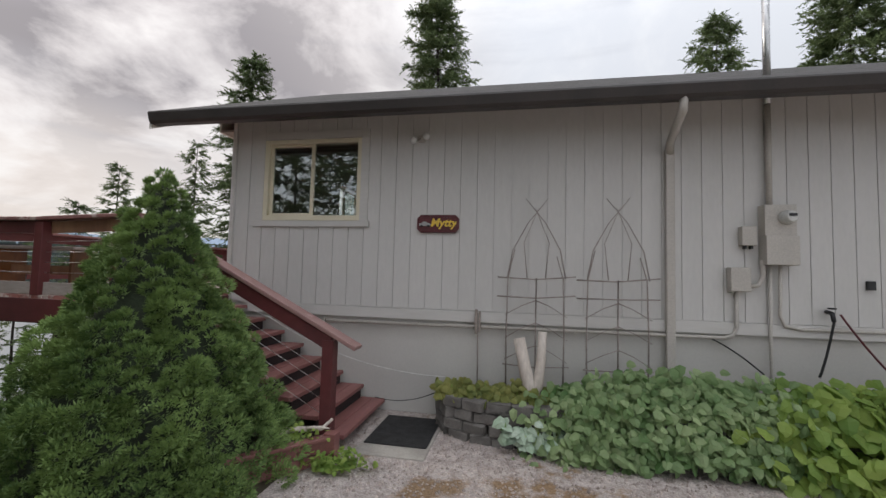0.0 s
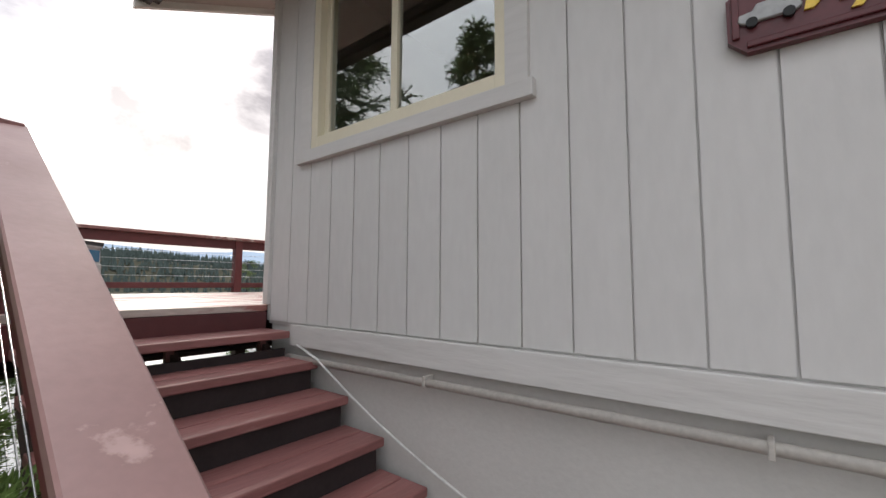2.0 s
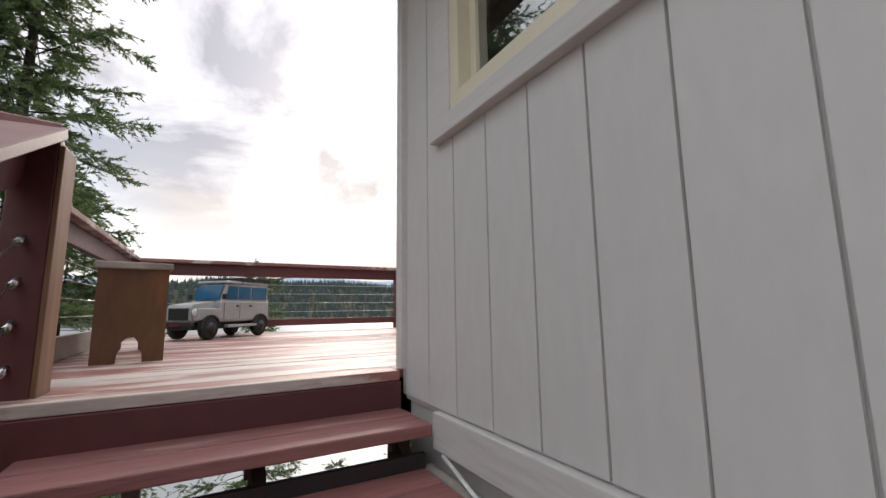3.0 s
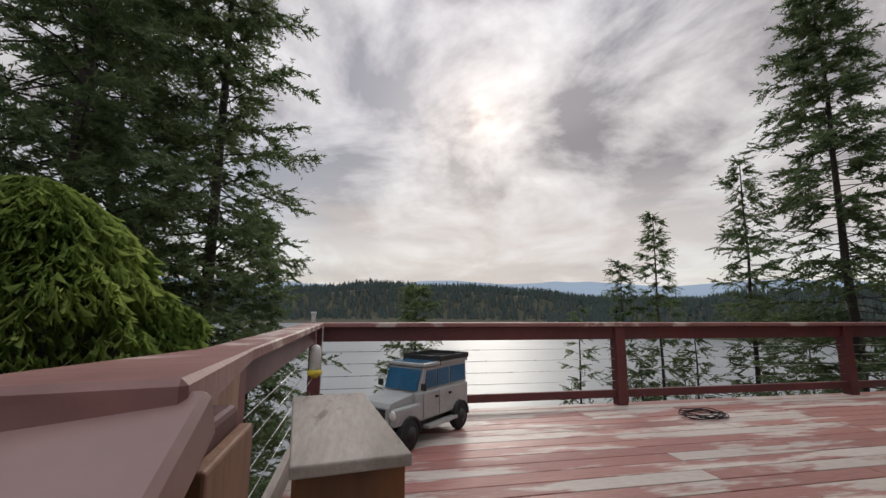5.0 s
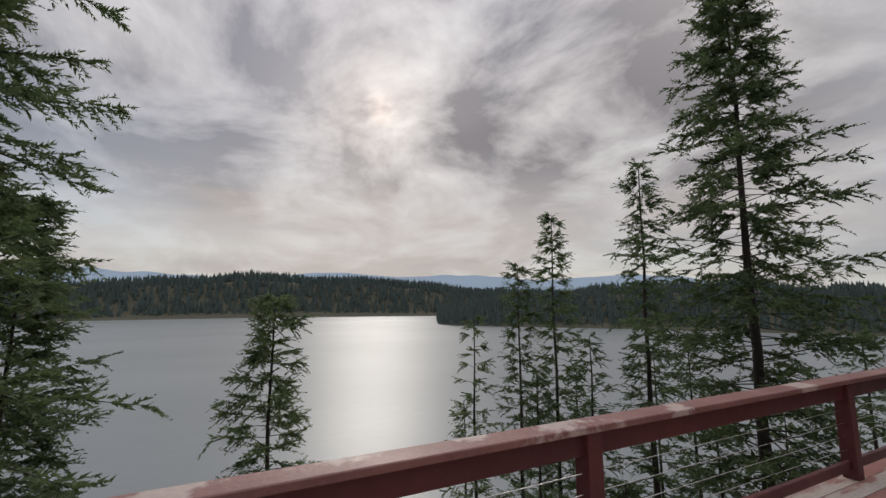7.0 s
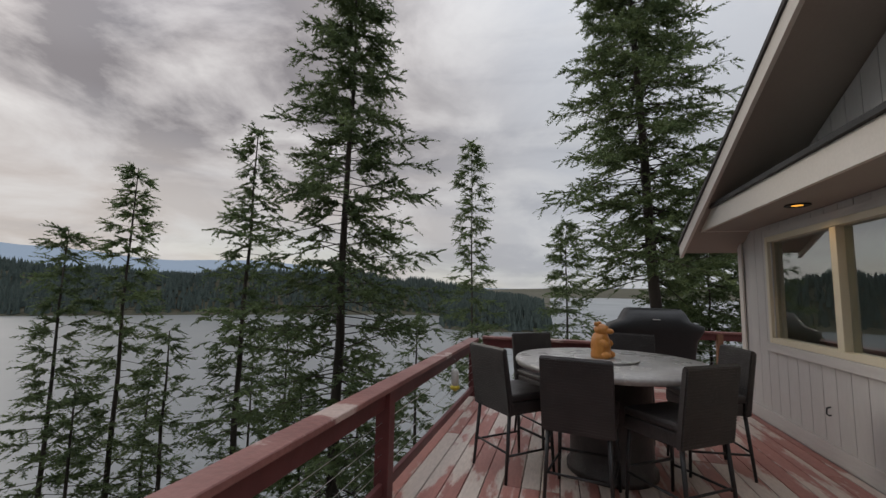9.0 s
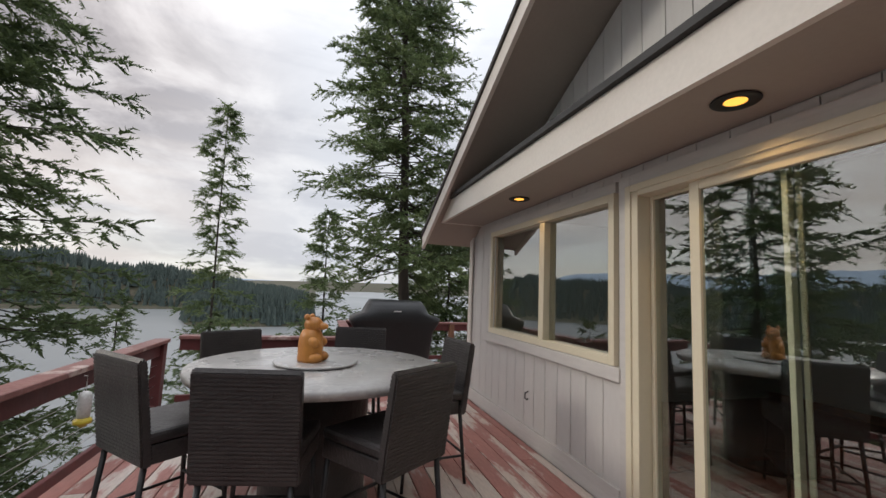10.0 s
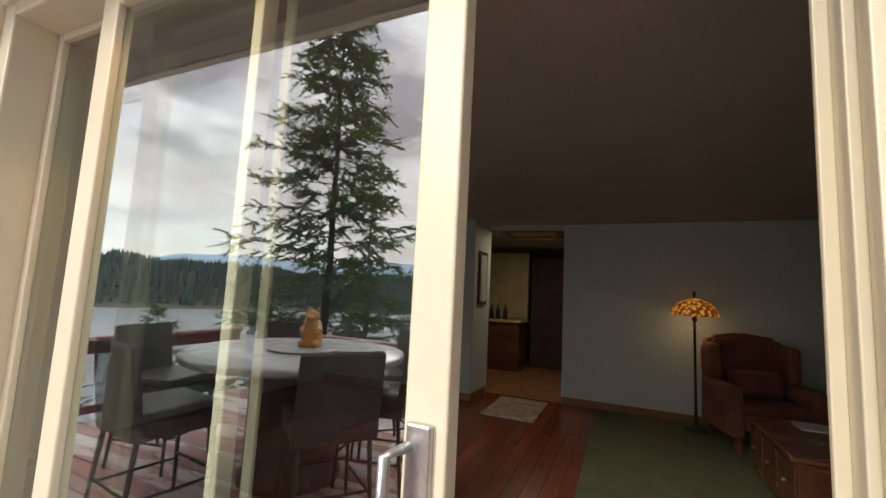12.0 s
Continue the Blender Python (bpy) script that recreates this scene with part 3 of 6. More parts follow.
# roof
roof = bmesh.new()
for side in (-1, 1):
    ys = [RIDGE_Y, RIDGE_Y + side * 4.43]
    prism(roof, [(ys[0], roof_z(ys[0])), (ys[1], roof_z(ys[1])), (ys[1], roof_z(ys[1]) + 0.05), (ys[0], roof_z(ys[0]) + 0.05)], 0, -0.72, XE + 0.6)
structure("roof", roof, SHINGLE, "low grey-brown shingled gable roof")
under = bmesh.new()
for side in (-1, 1):
    ys = [RIDGE_Y + side * 0.02, RIDGE_Y + side * 4.39]
    prism(under, [(ys[0], roof_z(ys[0]) - 0.12), (ys[1], roof_z(ys[1]) - 0.12), (ys[1], roof_z(ys[1]) - 0.004), (ys[0], roof_z(ys[0]) - 0.004)], 0, -0.66, XE + 0.55)
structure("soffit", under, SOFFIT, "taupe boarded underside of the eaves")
rake = bmesh.new()
for side in (-1, 1):
    ys = [RIDGE_Y, RIDGE_Y + side * 4.43]
    prism(rake, [(ys[0], roof_z(ys[0]) - 0.17), (ys[1], roof_z(ys[1]) - 0.17), (ys[1], roof_z(ys[1]) - 0.005), (ys[0], roof_z(ys[0]) - 0.005)], 0, -0.70, -0.662)
structure("trim_rake", rake, PALE, "pale barge boards along the gable edge")
shelf = bmesh.new()
prism(shelf, [(0.35, 2.30), (7.66, 2.30), (7.66, 2.36), (7.40, 2.48), (7.30, 2.52), (0.35, 2.52)], 0, -0.58, -0.545)
box(shelf, (-0.545, 7.625, 2.30), (0.0, 7.66, 2.35))
structure("trim_shelf", shelf, PALE, "pale fascia board of the boxed soffit over the deck")
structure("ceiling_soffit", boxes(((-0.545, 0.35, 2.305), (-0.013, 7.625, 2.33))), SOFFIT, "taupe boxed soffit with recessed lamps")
structure("trim_flashing", boxes(((-0.615, 0.33, 2.523), (0.0, 7.22, 2.565))), BLACK, "black metal flashing strip on the boxed soffit")
structure("trim_eave", boxes(((-0.655, -0.595, 2.085), (XE + 0.5, -0.545, 2.205))), GUTTER, "dark brown fascia of the side eave")
bm = bmesh.new()
prism(bm, [(-0.597, 2.055), (-0.597, 2.19), (-0.74, 2.19), (-0.745, 2.175), (-0.72, 2.085), (-0.69, 2.055)], 0, -0.67, XE + 0.5)
structure("gutter", bm, GUTTER, "dark brown metal rain gutter along the eave")

# rooms behind the glass
structure("floor", boxes(((0.14, 0.14, -0.10), (XE - 0.14, YN - 0.14, -0.012))), CHERRY, "dark subfloor of the living room")
structure("ceiling", boxes(((0.14, 0.14, 2.42), (XE - 0.14, 7.48, 2.46))), CEILINT, "plain dim warm-grey ceiling")
structure("wall_inner_1", opened(1, (5.35, 5.47), 0, 0.14, 7.45, -0.01, 2.42, [(3.97, 5.06, -1, 2.36)]), WALLINT, "pale blue-green living room wall")
structure("wall_inner_2", boxes(((4.75, 5.06, -0.01), (5.35, 5.16, 2.42)), ((4.75, 5.16, -0.01), (4.85, 7.45, 2.42))), WALLINT, "pale blue-green wall corner beside the kitchen opening")
for name, lo, hi in (("wall_inner_3", (0.14, 0.14, -0.01), (5.35, 0.17, 2.42)), ("wall_inner_4", (0.14, 7.45, -0.01), (4.75, 7.48, 2.42))):
    bm = opened(0, (lo[1], hi[1]), 0, lo[0], hi[0], lo[2], hi[2], [WIN] if lo[1] < 1 else [])
    structure(name, bm, WALLINT, "pale blue-green living room wall")
structure("baseboard_inner", boxes(((5.325, 0.2, -0.01), (5.35, 3.97, 0.09)), ((4.725, 5.05, -0.01), (4.75, 7.44, 0.09)), ((4.73, 5.035, -0.01), (5.35, 5.06, 0.09)), bevel=0.003), BASEB, "oak baseboard")
tagged(part("carpet", boxes(((0.5, 0.3, -0.008), (5.32, 3.52, 0.006)), bevel=0.003), CARPET, None), "olive green carpet on the living room floor", "carpet")
boards = tagged(new("floor_boards"), "polished cherry floorboards", "floor", kind="structure")
for i in range(16):
    y0 = 3.5 + i * 0.125
    part("plank", boxes(((0.16, y0 + 0.001, -0.011), (5.34 if y0 < 5.0 else 4.74, y0 + 0.124, 0.0)), bevel=0.001), CHERRY, boards)
structure("floor_kitchen", boxes(((5.35, 3.0, -0.011), (11, 6.0, 0.002))), BASEB, "tan kitchen floor")


# ---- windows and door ----
def pane(parent, lo, hi):
    ob = part("pane", boxes((lo, hi)), GLASS, parent, "clear reflecting glass pane")
    ob.visible_shadow = False
    return ob


w1 = tagged(new("window_1"), "cream sliding window with taupe trim in the side wall", "window", kind="structure")
x0, x1, z0, z1 = WIN
part("casing", boxes(((0.345, -0.036, 0.955), (0.45, -0.0, 2.13)), ((1.80, -0.036, 0.955), (1.905, 0.0, 2.13)), ((0.45, -0.036, 2.025), (1.80, 0.0, 2.13)), bevel=0.003), BAND, w1)
part("window_sill", boxes(((0.32, -0.05, 0.88), (1.93, 0.0, 0.955)), bevel=0.004), BAND, w1)
part("window_frame", boxes(((x0, -0.03, z0 - 0.03), (x0 + 0.06, 0.10, z1)), ((x1 - 0.05, -0.03, z0 - 0.03), (x1, 0.10, z1)), ((x0 + 0.06, -0.03, z1 - 0.05), (x1 - 0.05, 0.10, z1)), ((x0 + 0.06, -0.03, z0 - 0.03), (x1 - 0.05, 0.10, z0 + 0.035)), bevel=0.003), CREAM, w1)
part("sash", boxes(((1.10, 0.0, z0 + 0.036), (1.145, 0.05, z1 - 0.051)), ((x0 + 0.061, 0.02, z0 + 0.036), (x0 + 0.10, 0.06, z1 - 0.051)), ((x0 + 0.10, 0.02, z0 + 0.036), (1.10, 0.06, z0 + 0.07)), ((x0 + 0.10, 0.02, z1 - 0.085), (1.10, 0.06, z1 - 0.051)), bevel=0.003), CREAM, w1)
pane(w1, (x0 + 0.10, 0.036, z0 + 0.07), (1.10, 0.042, z1 - 0.085))
pane(w1, (1.145, 0.020, z0 + 0.036), (x1 - 0.05, 0.026, z1 - 0.051))

w2 = tagged(new("window_2"), "two-pane cream picture window facing the deck", "window", kind="structure")
y0, y1, z0, z1 = PICT
part("window_frame", boxes(((-0.045, y0, z0), (0.10, y0 + 0.06, z1)), ((-0.045, y1 - 0.06, z0), (0.10, y1, z1)), ((-0.045, y0 + 0.06, z1 - 0.06), (0.10, y1 - 0.06, z1)), ((-0.045, y0 + 0.06, z0), (0.10, y1 - 0.06, z0 + 0.06)), bevel=0.004), CREAM, w2)
part("mullion", boxes(((-0.035, 5.96, z0 + 0.061), (0.09, 6.05, z1 - 0.061)), bevel=0.004), CREAM, w2)
part("window_sill", boxes(((-0.052, y0 - 0.06, z0 - 0.10), (0.0, y1 + 0.07, z0 - 0.003)), bevel=0.004), BAND, w2, "taupe wooden sill board")
part("casing", boxes(((-0.03, y1, z0), (0.0, y1 + 0.07, z1 + 0.08)), ((-0.03, y0, z1), (0.0, y1, z1 + 0.08)), bevel=0.003), BAND, w2)
pane(w2, (0.030, y0 + 0.06, z0 + 0.06), (0.036, 5.96, z1 - 0.06))
pane(w2, (0.030, 6.05, z0 + 0.06), (0.036, y1 - 0.06, z1 - 0.06))

d1 = tagged(new("door_1"), "cream vinyl sliding glass door, partly open, facing the deck", "door", kind="structure")
part("casing", boxes(((-0.038, 4.822, 0.004), (0.0, 4.93, 2.25)), ((-0.038, 2.80, 0.004), (0.0, 2.898, 2.25)), ((-0.038, 2.898, 2.16), (0.0, 4.822, 2.25)), bevel=0.004), BAND, d1)
part("door_frame", boxes(((-0.052, 4.74, 0.0), (0.13, 4.82, 2.15)), ((-0.052, 2.90, 0.0), (0.13, 2.97, 2.15)), ((-0.052, 2.97, 2.085), (0.13, 4.74, 2.15)), bevel=0.006), CREAM, d1)
part("jamb_rib", boxes(((-0.030, 2.97, 0.03), (-0.016, 2.984, 2.085)), ((0.028, 2.97, 0.03), (0.040, 2.982, 2.085)), ((0.090, 2.97, 0.03), (0.10, 2.986, 2.085)), bevel=0.002), CREAM, d1)
part("frame_lip", boxes(((-0.064, 4.795, 0.0), (-0.0385, 4.845, 2.165)), ((-0.064, 2.89, 0.0), (-0.0385, 2.925, 2.165)), ((-0.064, 2.925, 2.12), (-0.0385, 4.795, 2.165)), bevel=0.004), CREAM, d1)
part("track", boxes(((-0.05, 2.97, 0.0), (0.13, 4.74, 0.03)), ((-0.02, 2.97, 0.03), (-0.012, 4.74, 0.042)), ((0.05, 2.97, 0.03), (0.058, 4.74, 0.042))), STEEL, d1, "aluminium sill track")


def leaf(name, xa, xb, ya, yb, stile):
    p = part(name, boxes(((xa, ya, 0.045), (xb, ya + stile, 2.085)), ((xa, yb - stile, 0.045), (xb, yb, 2.085)), ((xa, ya + stile, 0.045), (xb, yb - stile, 0.045 + stile)), ((xa, ya + stile, 2.085 - stile * 0.8), (xb, yb - stile, 2.085)), bevel=0.004), CREAM, d1)
    pane(p, ((xa + xb) / 2 - 0.003, ya + stile, 0.045 + stile), ((xa + xb) / 2 + 0.003, yb - stile, 2.085 - stile * 0.8))
    return p


slide = leaf("sliding_leaf", -0.018, 0.024, 3.412, 4.375, 0.064)
leaf("fixed_leaf", 0.045, 0.085, 3.895, 4.738, 0.028)
part("screen_stile", boxes(((0.118, 3.885, 0.03), (0.128, 3.91, 2.085)), bevel=0.002), CREAM, d1, "slim edge of the folded insect screen")
hb = bmesh.new()
box(hb, (-0.032, 3.43, 0.99), (-0.018, 3.465, 1.21), 0.003)
tube(hb, [(-0.03, 3.46, 1.18), (-0.075, 3.47, 1.18), (-0.075, 3.47, 1.02), (-0.03, 3.46, 1.02)], 0.008)
part("handle", hb, STEEL, slide, "satin steel pull handle")

# ---- deck, stairs and rails ----
deck = tagged(new("deck"), "worn red-painted wooden deck with bare grey patches", "deck", kind="structure")
XW, YS, YF = -3.66, -1.50, 7.92
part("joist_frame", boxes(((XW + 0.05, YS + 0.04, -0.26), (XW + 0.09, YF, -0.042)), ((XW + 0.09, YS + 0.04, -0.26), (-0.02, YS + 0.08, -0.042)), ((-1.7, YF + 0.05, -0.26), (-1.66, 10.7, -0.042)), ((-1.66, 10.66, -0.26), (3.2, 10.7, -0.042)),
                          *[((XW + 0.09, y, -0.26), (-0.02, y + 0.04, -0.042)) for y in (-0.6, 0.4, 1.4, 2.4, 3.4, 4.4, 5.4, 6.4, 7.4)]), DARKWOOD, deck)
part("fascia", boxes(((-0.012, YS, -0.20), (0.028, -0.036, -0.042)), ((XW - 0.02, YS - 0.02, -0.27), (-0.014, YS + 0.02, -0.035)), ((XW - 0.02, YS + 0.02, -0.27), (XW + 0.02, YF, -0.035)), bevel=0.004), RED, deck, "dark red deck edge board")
# unseen sheet added under the joists so the board gaps stay dark
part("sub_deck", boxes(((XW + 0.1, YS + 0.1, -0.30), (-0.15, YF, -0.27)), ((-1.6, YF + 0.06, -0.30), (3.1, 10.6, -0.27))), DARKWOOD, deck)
for px, py in ((XW + 0.2, YS + 0.2), (XW + 0.2, 1.5), (XW + 0.2, 4.4), (XW + 0.2, 7.5), (-0.9, YS + 0.2)):
    part("support_post", boxes(((px - 0.07, py - 0.07, ground_height(px, py) - 0.5), (px + 0.07, py + 0.07, -0.26))), DARKWOOD, deck)


def rail_post(x, y, h=0.76, mat=RED):
    p = thing("rail_post", "dark red square deck rail post", "post", "deck rail posts")
    part("shaft", boxes(((x - 0.052, y - 0.052, 0.0), (x + 0.052, y + 0.052, h)), bevel=0.006), mat, p)
    return p


for y in (1.48, 4.38, 7.50):
    rail_post(-3.57, y)
rail_post(-3.57, -1.46)
for x, y in ((-1.70, 7.90), (-1.62, 10.62), (3.1, 10.62)):
    rail_post(x, y)
rail_post(0.53, 10.60, mat=BARE)


def rail(name, a, b, label, cables=4, low=True):
    """A run of deck rail: flat cap, board under it, low rail and steel cables."""
    r = thing(name, label, "railing", "deck rails")
    a, b = Vector(a), Vector(b)
    part("cap", slab((*a, 0.80), (*b, 0.80), 0.145, 0.038), RAILTOP, r, "peeling red-brown cap board")
    part("top_board", slab((*a, 0.760), (*b, 0.760), 0.04, 0.125), RED, r)
    if low:
        part("low_board", slab((*a, 0.145), (*b, 0.145), 0.04, 0.075), RED, r)
    for i in range(cables):
        z = 0.23 + i * 0.105
        part("cable", rod([(*a, z), (*b, z)], 0.0025, 5), STEEL, r)
    return r


rail("deck_rail", (-3.57, -1.40), (-3.57, 7.56), "long dark red deck rail with steel cables above the lake")
south = rail("deck_rail", (-1.0, -1.47), (-3.64, -1.47), "dark red deck rail with peeling cap on the stair side", low=False)
link = thing("deck_rail", "dark red deck rail bending in to the stair newel", "railing", "deck rails")
part("cap", slab((-0.03, -1.285, 0.868), (-1.01, -1.47, 0.802), 0.165, 0.038), RAILTOP, link, "peeling red-brown cap board")
part("top_board", slab((-0.18, -1.265, 0.815), (-1.0, -1.43, 0.76), 0.035, 0.125), BARE, link, "bare brown inner board")
for i in range(4):
    part("cable", rod([(-0.19, -1.27, 0.23 + i * 0.12), (-1.0, -1.47, 0.23 + i * 0.105)], 0.0025, 5), STEEL, link)
rail_post(-1.05, -1.47)
part("kerb_board", boxes(((XW + 0.1, -1.475, 0.004), (-0.3, -1.435, 0.13)), bevel=0.005), GREYWOOD, south, "weathered grey board at the deck edge")
rail("deck_rail", (-3.50, 7.89), (-1.76, 7.89), "dark red deck rail across the end of the dining deck")
rail("deck_rail", (-1.64, 7.96), (-1.64, 10.60), "dark red deck rail beside the covered grill")
rail("deck_rail", (-1.56, 10.62), (3.1, 10.62), "dark red deck rail behind the covered grill")

# near-black colour that paints the shade below the open treads
UNDER = material("under_tread_shade", (0.03, 0.02, 0.02), None, 0.85, 4, 40, 0.2)
stairs = thing("stairs", "red-brown painted open wooden stairs up to the deck", "stairs")
RUN, RISE = 0.272, 0.149
for k in range(1, 9):
    xn, z = 2.214 - (k - 1) * RUN, -RISE * (9 - k)
    for j in range(2):
        part("tread", boxes(((xn - 0.146 - j * 0.152, -1.20, z - 0.042), (xn - j * 0.152, -0.025 if k < 8 else -0.038, z)), bevel=0.006), TREAD, stairs)
    # boards added behind the treads to stand in for the dark underneath
    if k < 8:
        part("riser", boxes(((xn - 0.328, -1.15, z - 0.06), (xn - 0.302, -0.05, z + (0.105 if k < 7 else 0.045)))), UNDER, stairs, "added near-black board standing in for shade under the tread")
    for y in (-1.16, -0.62, -0.10):
        part("tread_block", boxes(((xn - 0.27, y, z - RISE), (xn - 0.235, y + 0.04, z - 0.043))), TREAD, stairs)
for y in (-1.165, -0.60, -0.085):
    bm = bmesh.new()
    prism(bm, [(1.93, -1.34), (1.93, -1.25), (0.0, -0.203), (0.0, -0.40), (1.70, -1.34)], 1, y, y + 0.04)
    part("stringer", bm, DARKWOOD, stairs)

HANDRAIL = material("smooth_red_brown_paint", (0.30, 0.175, 0.16), (0.26, 0.15, 0.137), 0.42, 3, 40, 0.06, grain=0.05, patch=((0.40, 0.26, 0.235), 0.66, 6))
srail = thing("stair_rail", "wide dark red sloping handrail with steel cables", "railing")
part("cap", slab((2.36, -1.27, -0.355), (-0.06, -1.27, 0.86), 0.155, 0.04), HANDRAIL, srail, "smooth red-brown handrail board")
part("side_board", slab((2.12, -1.305, -0.285), (-0.05, -1.305, 0.80), 0.04, 0.13), RED, srail)
part("bottom_post", boxes(((2.02, -1.33, -1.36), (2.13, -1.22, -0.31)), bevel=0.006), RED, srail)
part("top_post", boxes(((-0.20, -1.325, -0.20), (-0.07, -1.21, 0.82)), bevel=0.006), RED, srail, "dark red newel post with a bare wood edge")
part("post_edge", boxes(((-0.205, -1.21, 0.0), (-0.07, -1.196, 0.80)), bevel=0.003), BARE, srail)
for i in range(4):
    za, zb = 0.10 + 0.13 * i, -1.00 + 0.13 * i
    part("cable", rod([(-0.07, -1.27, za), (2.03, -1.27, zb)], 0.0028, 5), STEEL, srail)
    part("cable_clamp", rod([(-0.075, -1.27, za), (-0.03, -1.27, za - 0.022)], 0.011, 8), STEEL, srail)

# boards of the deck
random.seed(4)
nb = 26
wdt = (0.028 - XW) / nb
for i in range(nb):
    xa = XW + i * wdt
    cuts = [YS] + sorted(random.sample((0.9, 1.9, 2.9, 3.9, 4.9, 5.9), 2)) + [YF]
    xb = xa + wdt - 0.007
    for a, b in zip(cuts, cuts[1:]):
        # boards that pass the house corner stop at the siding
        hi = b - 0.003
        x_hi = xb
        if xb > -0.033 and a > YS:
            x_hi = -0.033
        if xb > -0.033 and a == YS:
            part("deck_board", boxes(((xa, a, -0.04), (xb, -0.04, 0.0)), bevel=0.004), DECKY, deck)
            part("deck_board", boxes(((xa, -0.038, -0.04), (-0.037, hi, 0.0)), bevel=0.004), DECKY, deck)
            continue
        dz = random.uniform(-0.0015, 0.0015)
        part("deck_board", boxes(((xa, a, -0.04), (x_hi, hi, dz)), bevel=0.004), DECKY, deck)
for j in range(19):
    ya = 7.925 + j * 0.146
    part("deck_board", boxes(((-1.72, ya, -0.04), (-0.04 if ya < 8.06 else 3.2, ya + 0.139, random.uniform(-0.0015, 0.0015))), bevel=0.004), DECKX, deck)


# ---- trees ----
def fans(name, base, side, tip, mat, parent):
    """Many thin blades as one mesh, from arrays of their foot, half width and tip."""
    n = len(base)
    co = np.stack([base - side, base + side, tip], 1).reshape(-1, 3)
    me = bpy.data.meshes.new(name)
    me.vertices.add(3 * n); me.loops.add(3 * n); me.polygons.add(n)
    me.vertices.foreach_set("co", co.astype(np.float32).ravel())
    me.loops.foreach_set("vertex_index", np.arange(3 * n, dtype=np.int32))
    me.polygons.foreach_set("loop_start", np.arange(0, 3 * n, 3, dtype=np.int32))
    me.update(calc_edges=True)
    me.materials.append(mat)
    ob = new(name, me)
    ob.parent = parent
    return ob


def unit(v):
    return v / np.maximum(np.linalg.norm(v, axis=-1, keepdims=True), 1e-9)


def conifer(name, label, base, top, spread, limbs=110, sprays=12, mat=FIR, lean=(0, 0), bare=0.12, seed=1, size=0.24, thick=None, sparse=0.0, droop=0.25):
    """A tapered trunk, limbs in loose whorls, twigs along each limb and needles along each twig."""
    rnd, rng = random.Random(seed), np.random.default_rng(seed)
    t = thing(name, label, "tree", "conifers on the slope")
    bx, by, bz = base
    h = top - bz
    thick = thick or min(h * 0.012, 0.13)
    limbs, sprays = int(limbs * 1.6), int(sprays * 1.3)

    def axis(f):
        return Vector((bx + lean[0] * f, by + lean[1] * f, bz + h * f))
    bm = rod([axis(i / 10) + Vector((rnd.uniform(-.03, .03), rnd.uniform(-.03, .03), 0)) * (i > 0) for i in range(11)], thick, 9, 0.012)
    feet, ways, tips, lens = [], [], [], []
    for i in range(limbs):
        f = bare + (1 - bare) * ((i + rnd.random()) / limbs) ** 0.95
        reach = spread * ((1 - f) ** 0.62 * 1.05 + 0.06) * rnd.uniform(0.5, 1.3)
        if rnd.random() < sparse:
            reach *= 0.45
        a = i * 2.399 + rnd.uniform(-.5, .5)
        o, d = axis(f), Vector((math.cos(a), math.sin(a), 0))
        rise = rnd.uniform(-0.35, 0.40) + 0.55 * max(f - 0.75, 0) / 0.25
        bend = droop * rnd.uniform(0.3, 1.5)

        def at(s):
            return o + d * reach * s + Vector((0, 0, reach * (rise * s - bend * s * s + 0.5 * bend * s ** 3)))
        tube(bm, [at(s) for s in (0, 0.33, 0.66, 1)], max(thick * 0.16 * (1 - f * 0.7), 0.007), 4, 0.004)
        inner = rnd.uniform(0.18, 0.5)
        for k in range(sprays):
            s = inner + (1.02 - inner) * (k + rnd.random()) / sprays
            if rnd.random() < 0.14 + sparse * 0.6:
                continue
            turn = (1 if k % 2 else -1) * rnd.uniform(0.25, 1.0)
            feet.append(at(min(s, 1.0)))
            ways.append((d.x * rnd.uniform(.45, .95) - d.y * turn, d.y * rnd.uniform(.45, .95) + d.x * turn, rnd.uniform(-.75, .5)))
            lens.append(size * rnd.uniform(0.8, 1.7) * (1.25 - 0.45 * s))
    part("trunk", bm, BARK, t)
    blades = 18
    c, w = np.array(feet), unit(np.array(ways))
    L = np.array(lens)[:, None, None]
    u = ((np.arange(blades) + rng.random((len(c), blades))) / blades)[..., None]
    foot = c[:, None] + w[:, None] * L * 1.45 * u
    foot[..., 2:] -= 0.16 * L * u * u
    across = unit(np.stack([-w[:, 1], w[:, 0], np.zeros(len(w))], 1))[:, None]
    sgn = np.where(np.arange(blades) % 2, 1.0, -1.0)[None, :, None]
    way = w[:, None] * rng.uniform(.5, 1.0, u.shape) + across * sgn * rng.uniform(.35, 1.1, u.shape)
    way[..., 2:] += rng.uniform(-.7, .7, u.shape)
    way = unit(way)
    long = size * rng.uniform(.30, .62, u.shape) * (1.1 - 0.45 * u)
    half = unit(np.cross(way, rng.normal(size=way.shape))) * long * 0.2
    fans("crown", foot.reshape(-1, 3), half.reshape(-1, 3), (foot + way * long).reshape(-1, 3), mat, t)
    return t


def base_at(x, y, sink=0.4):
    return (x, y, ground_height(x, y) - sink)


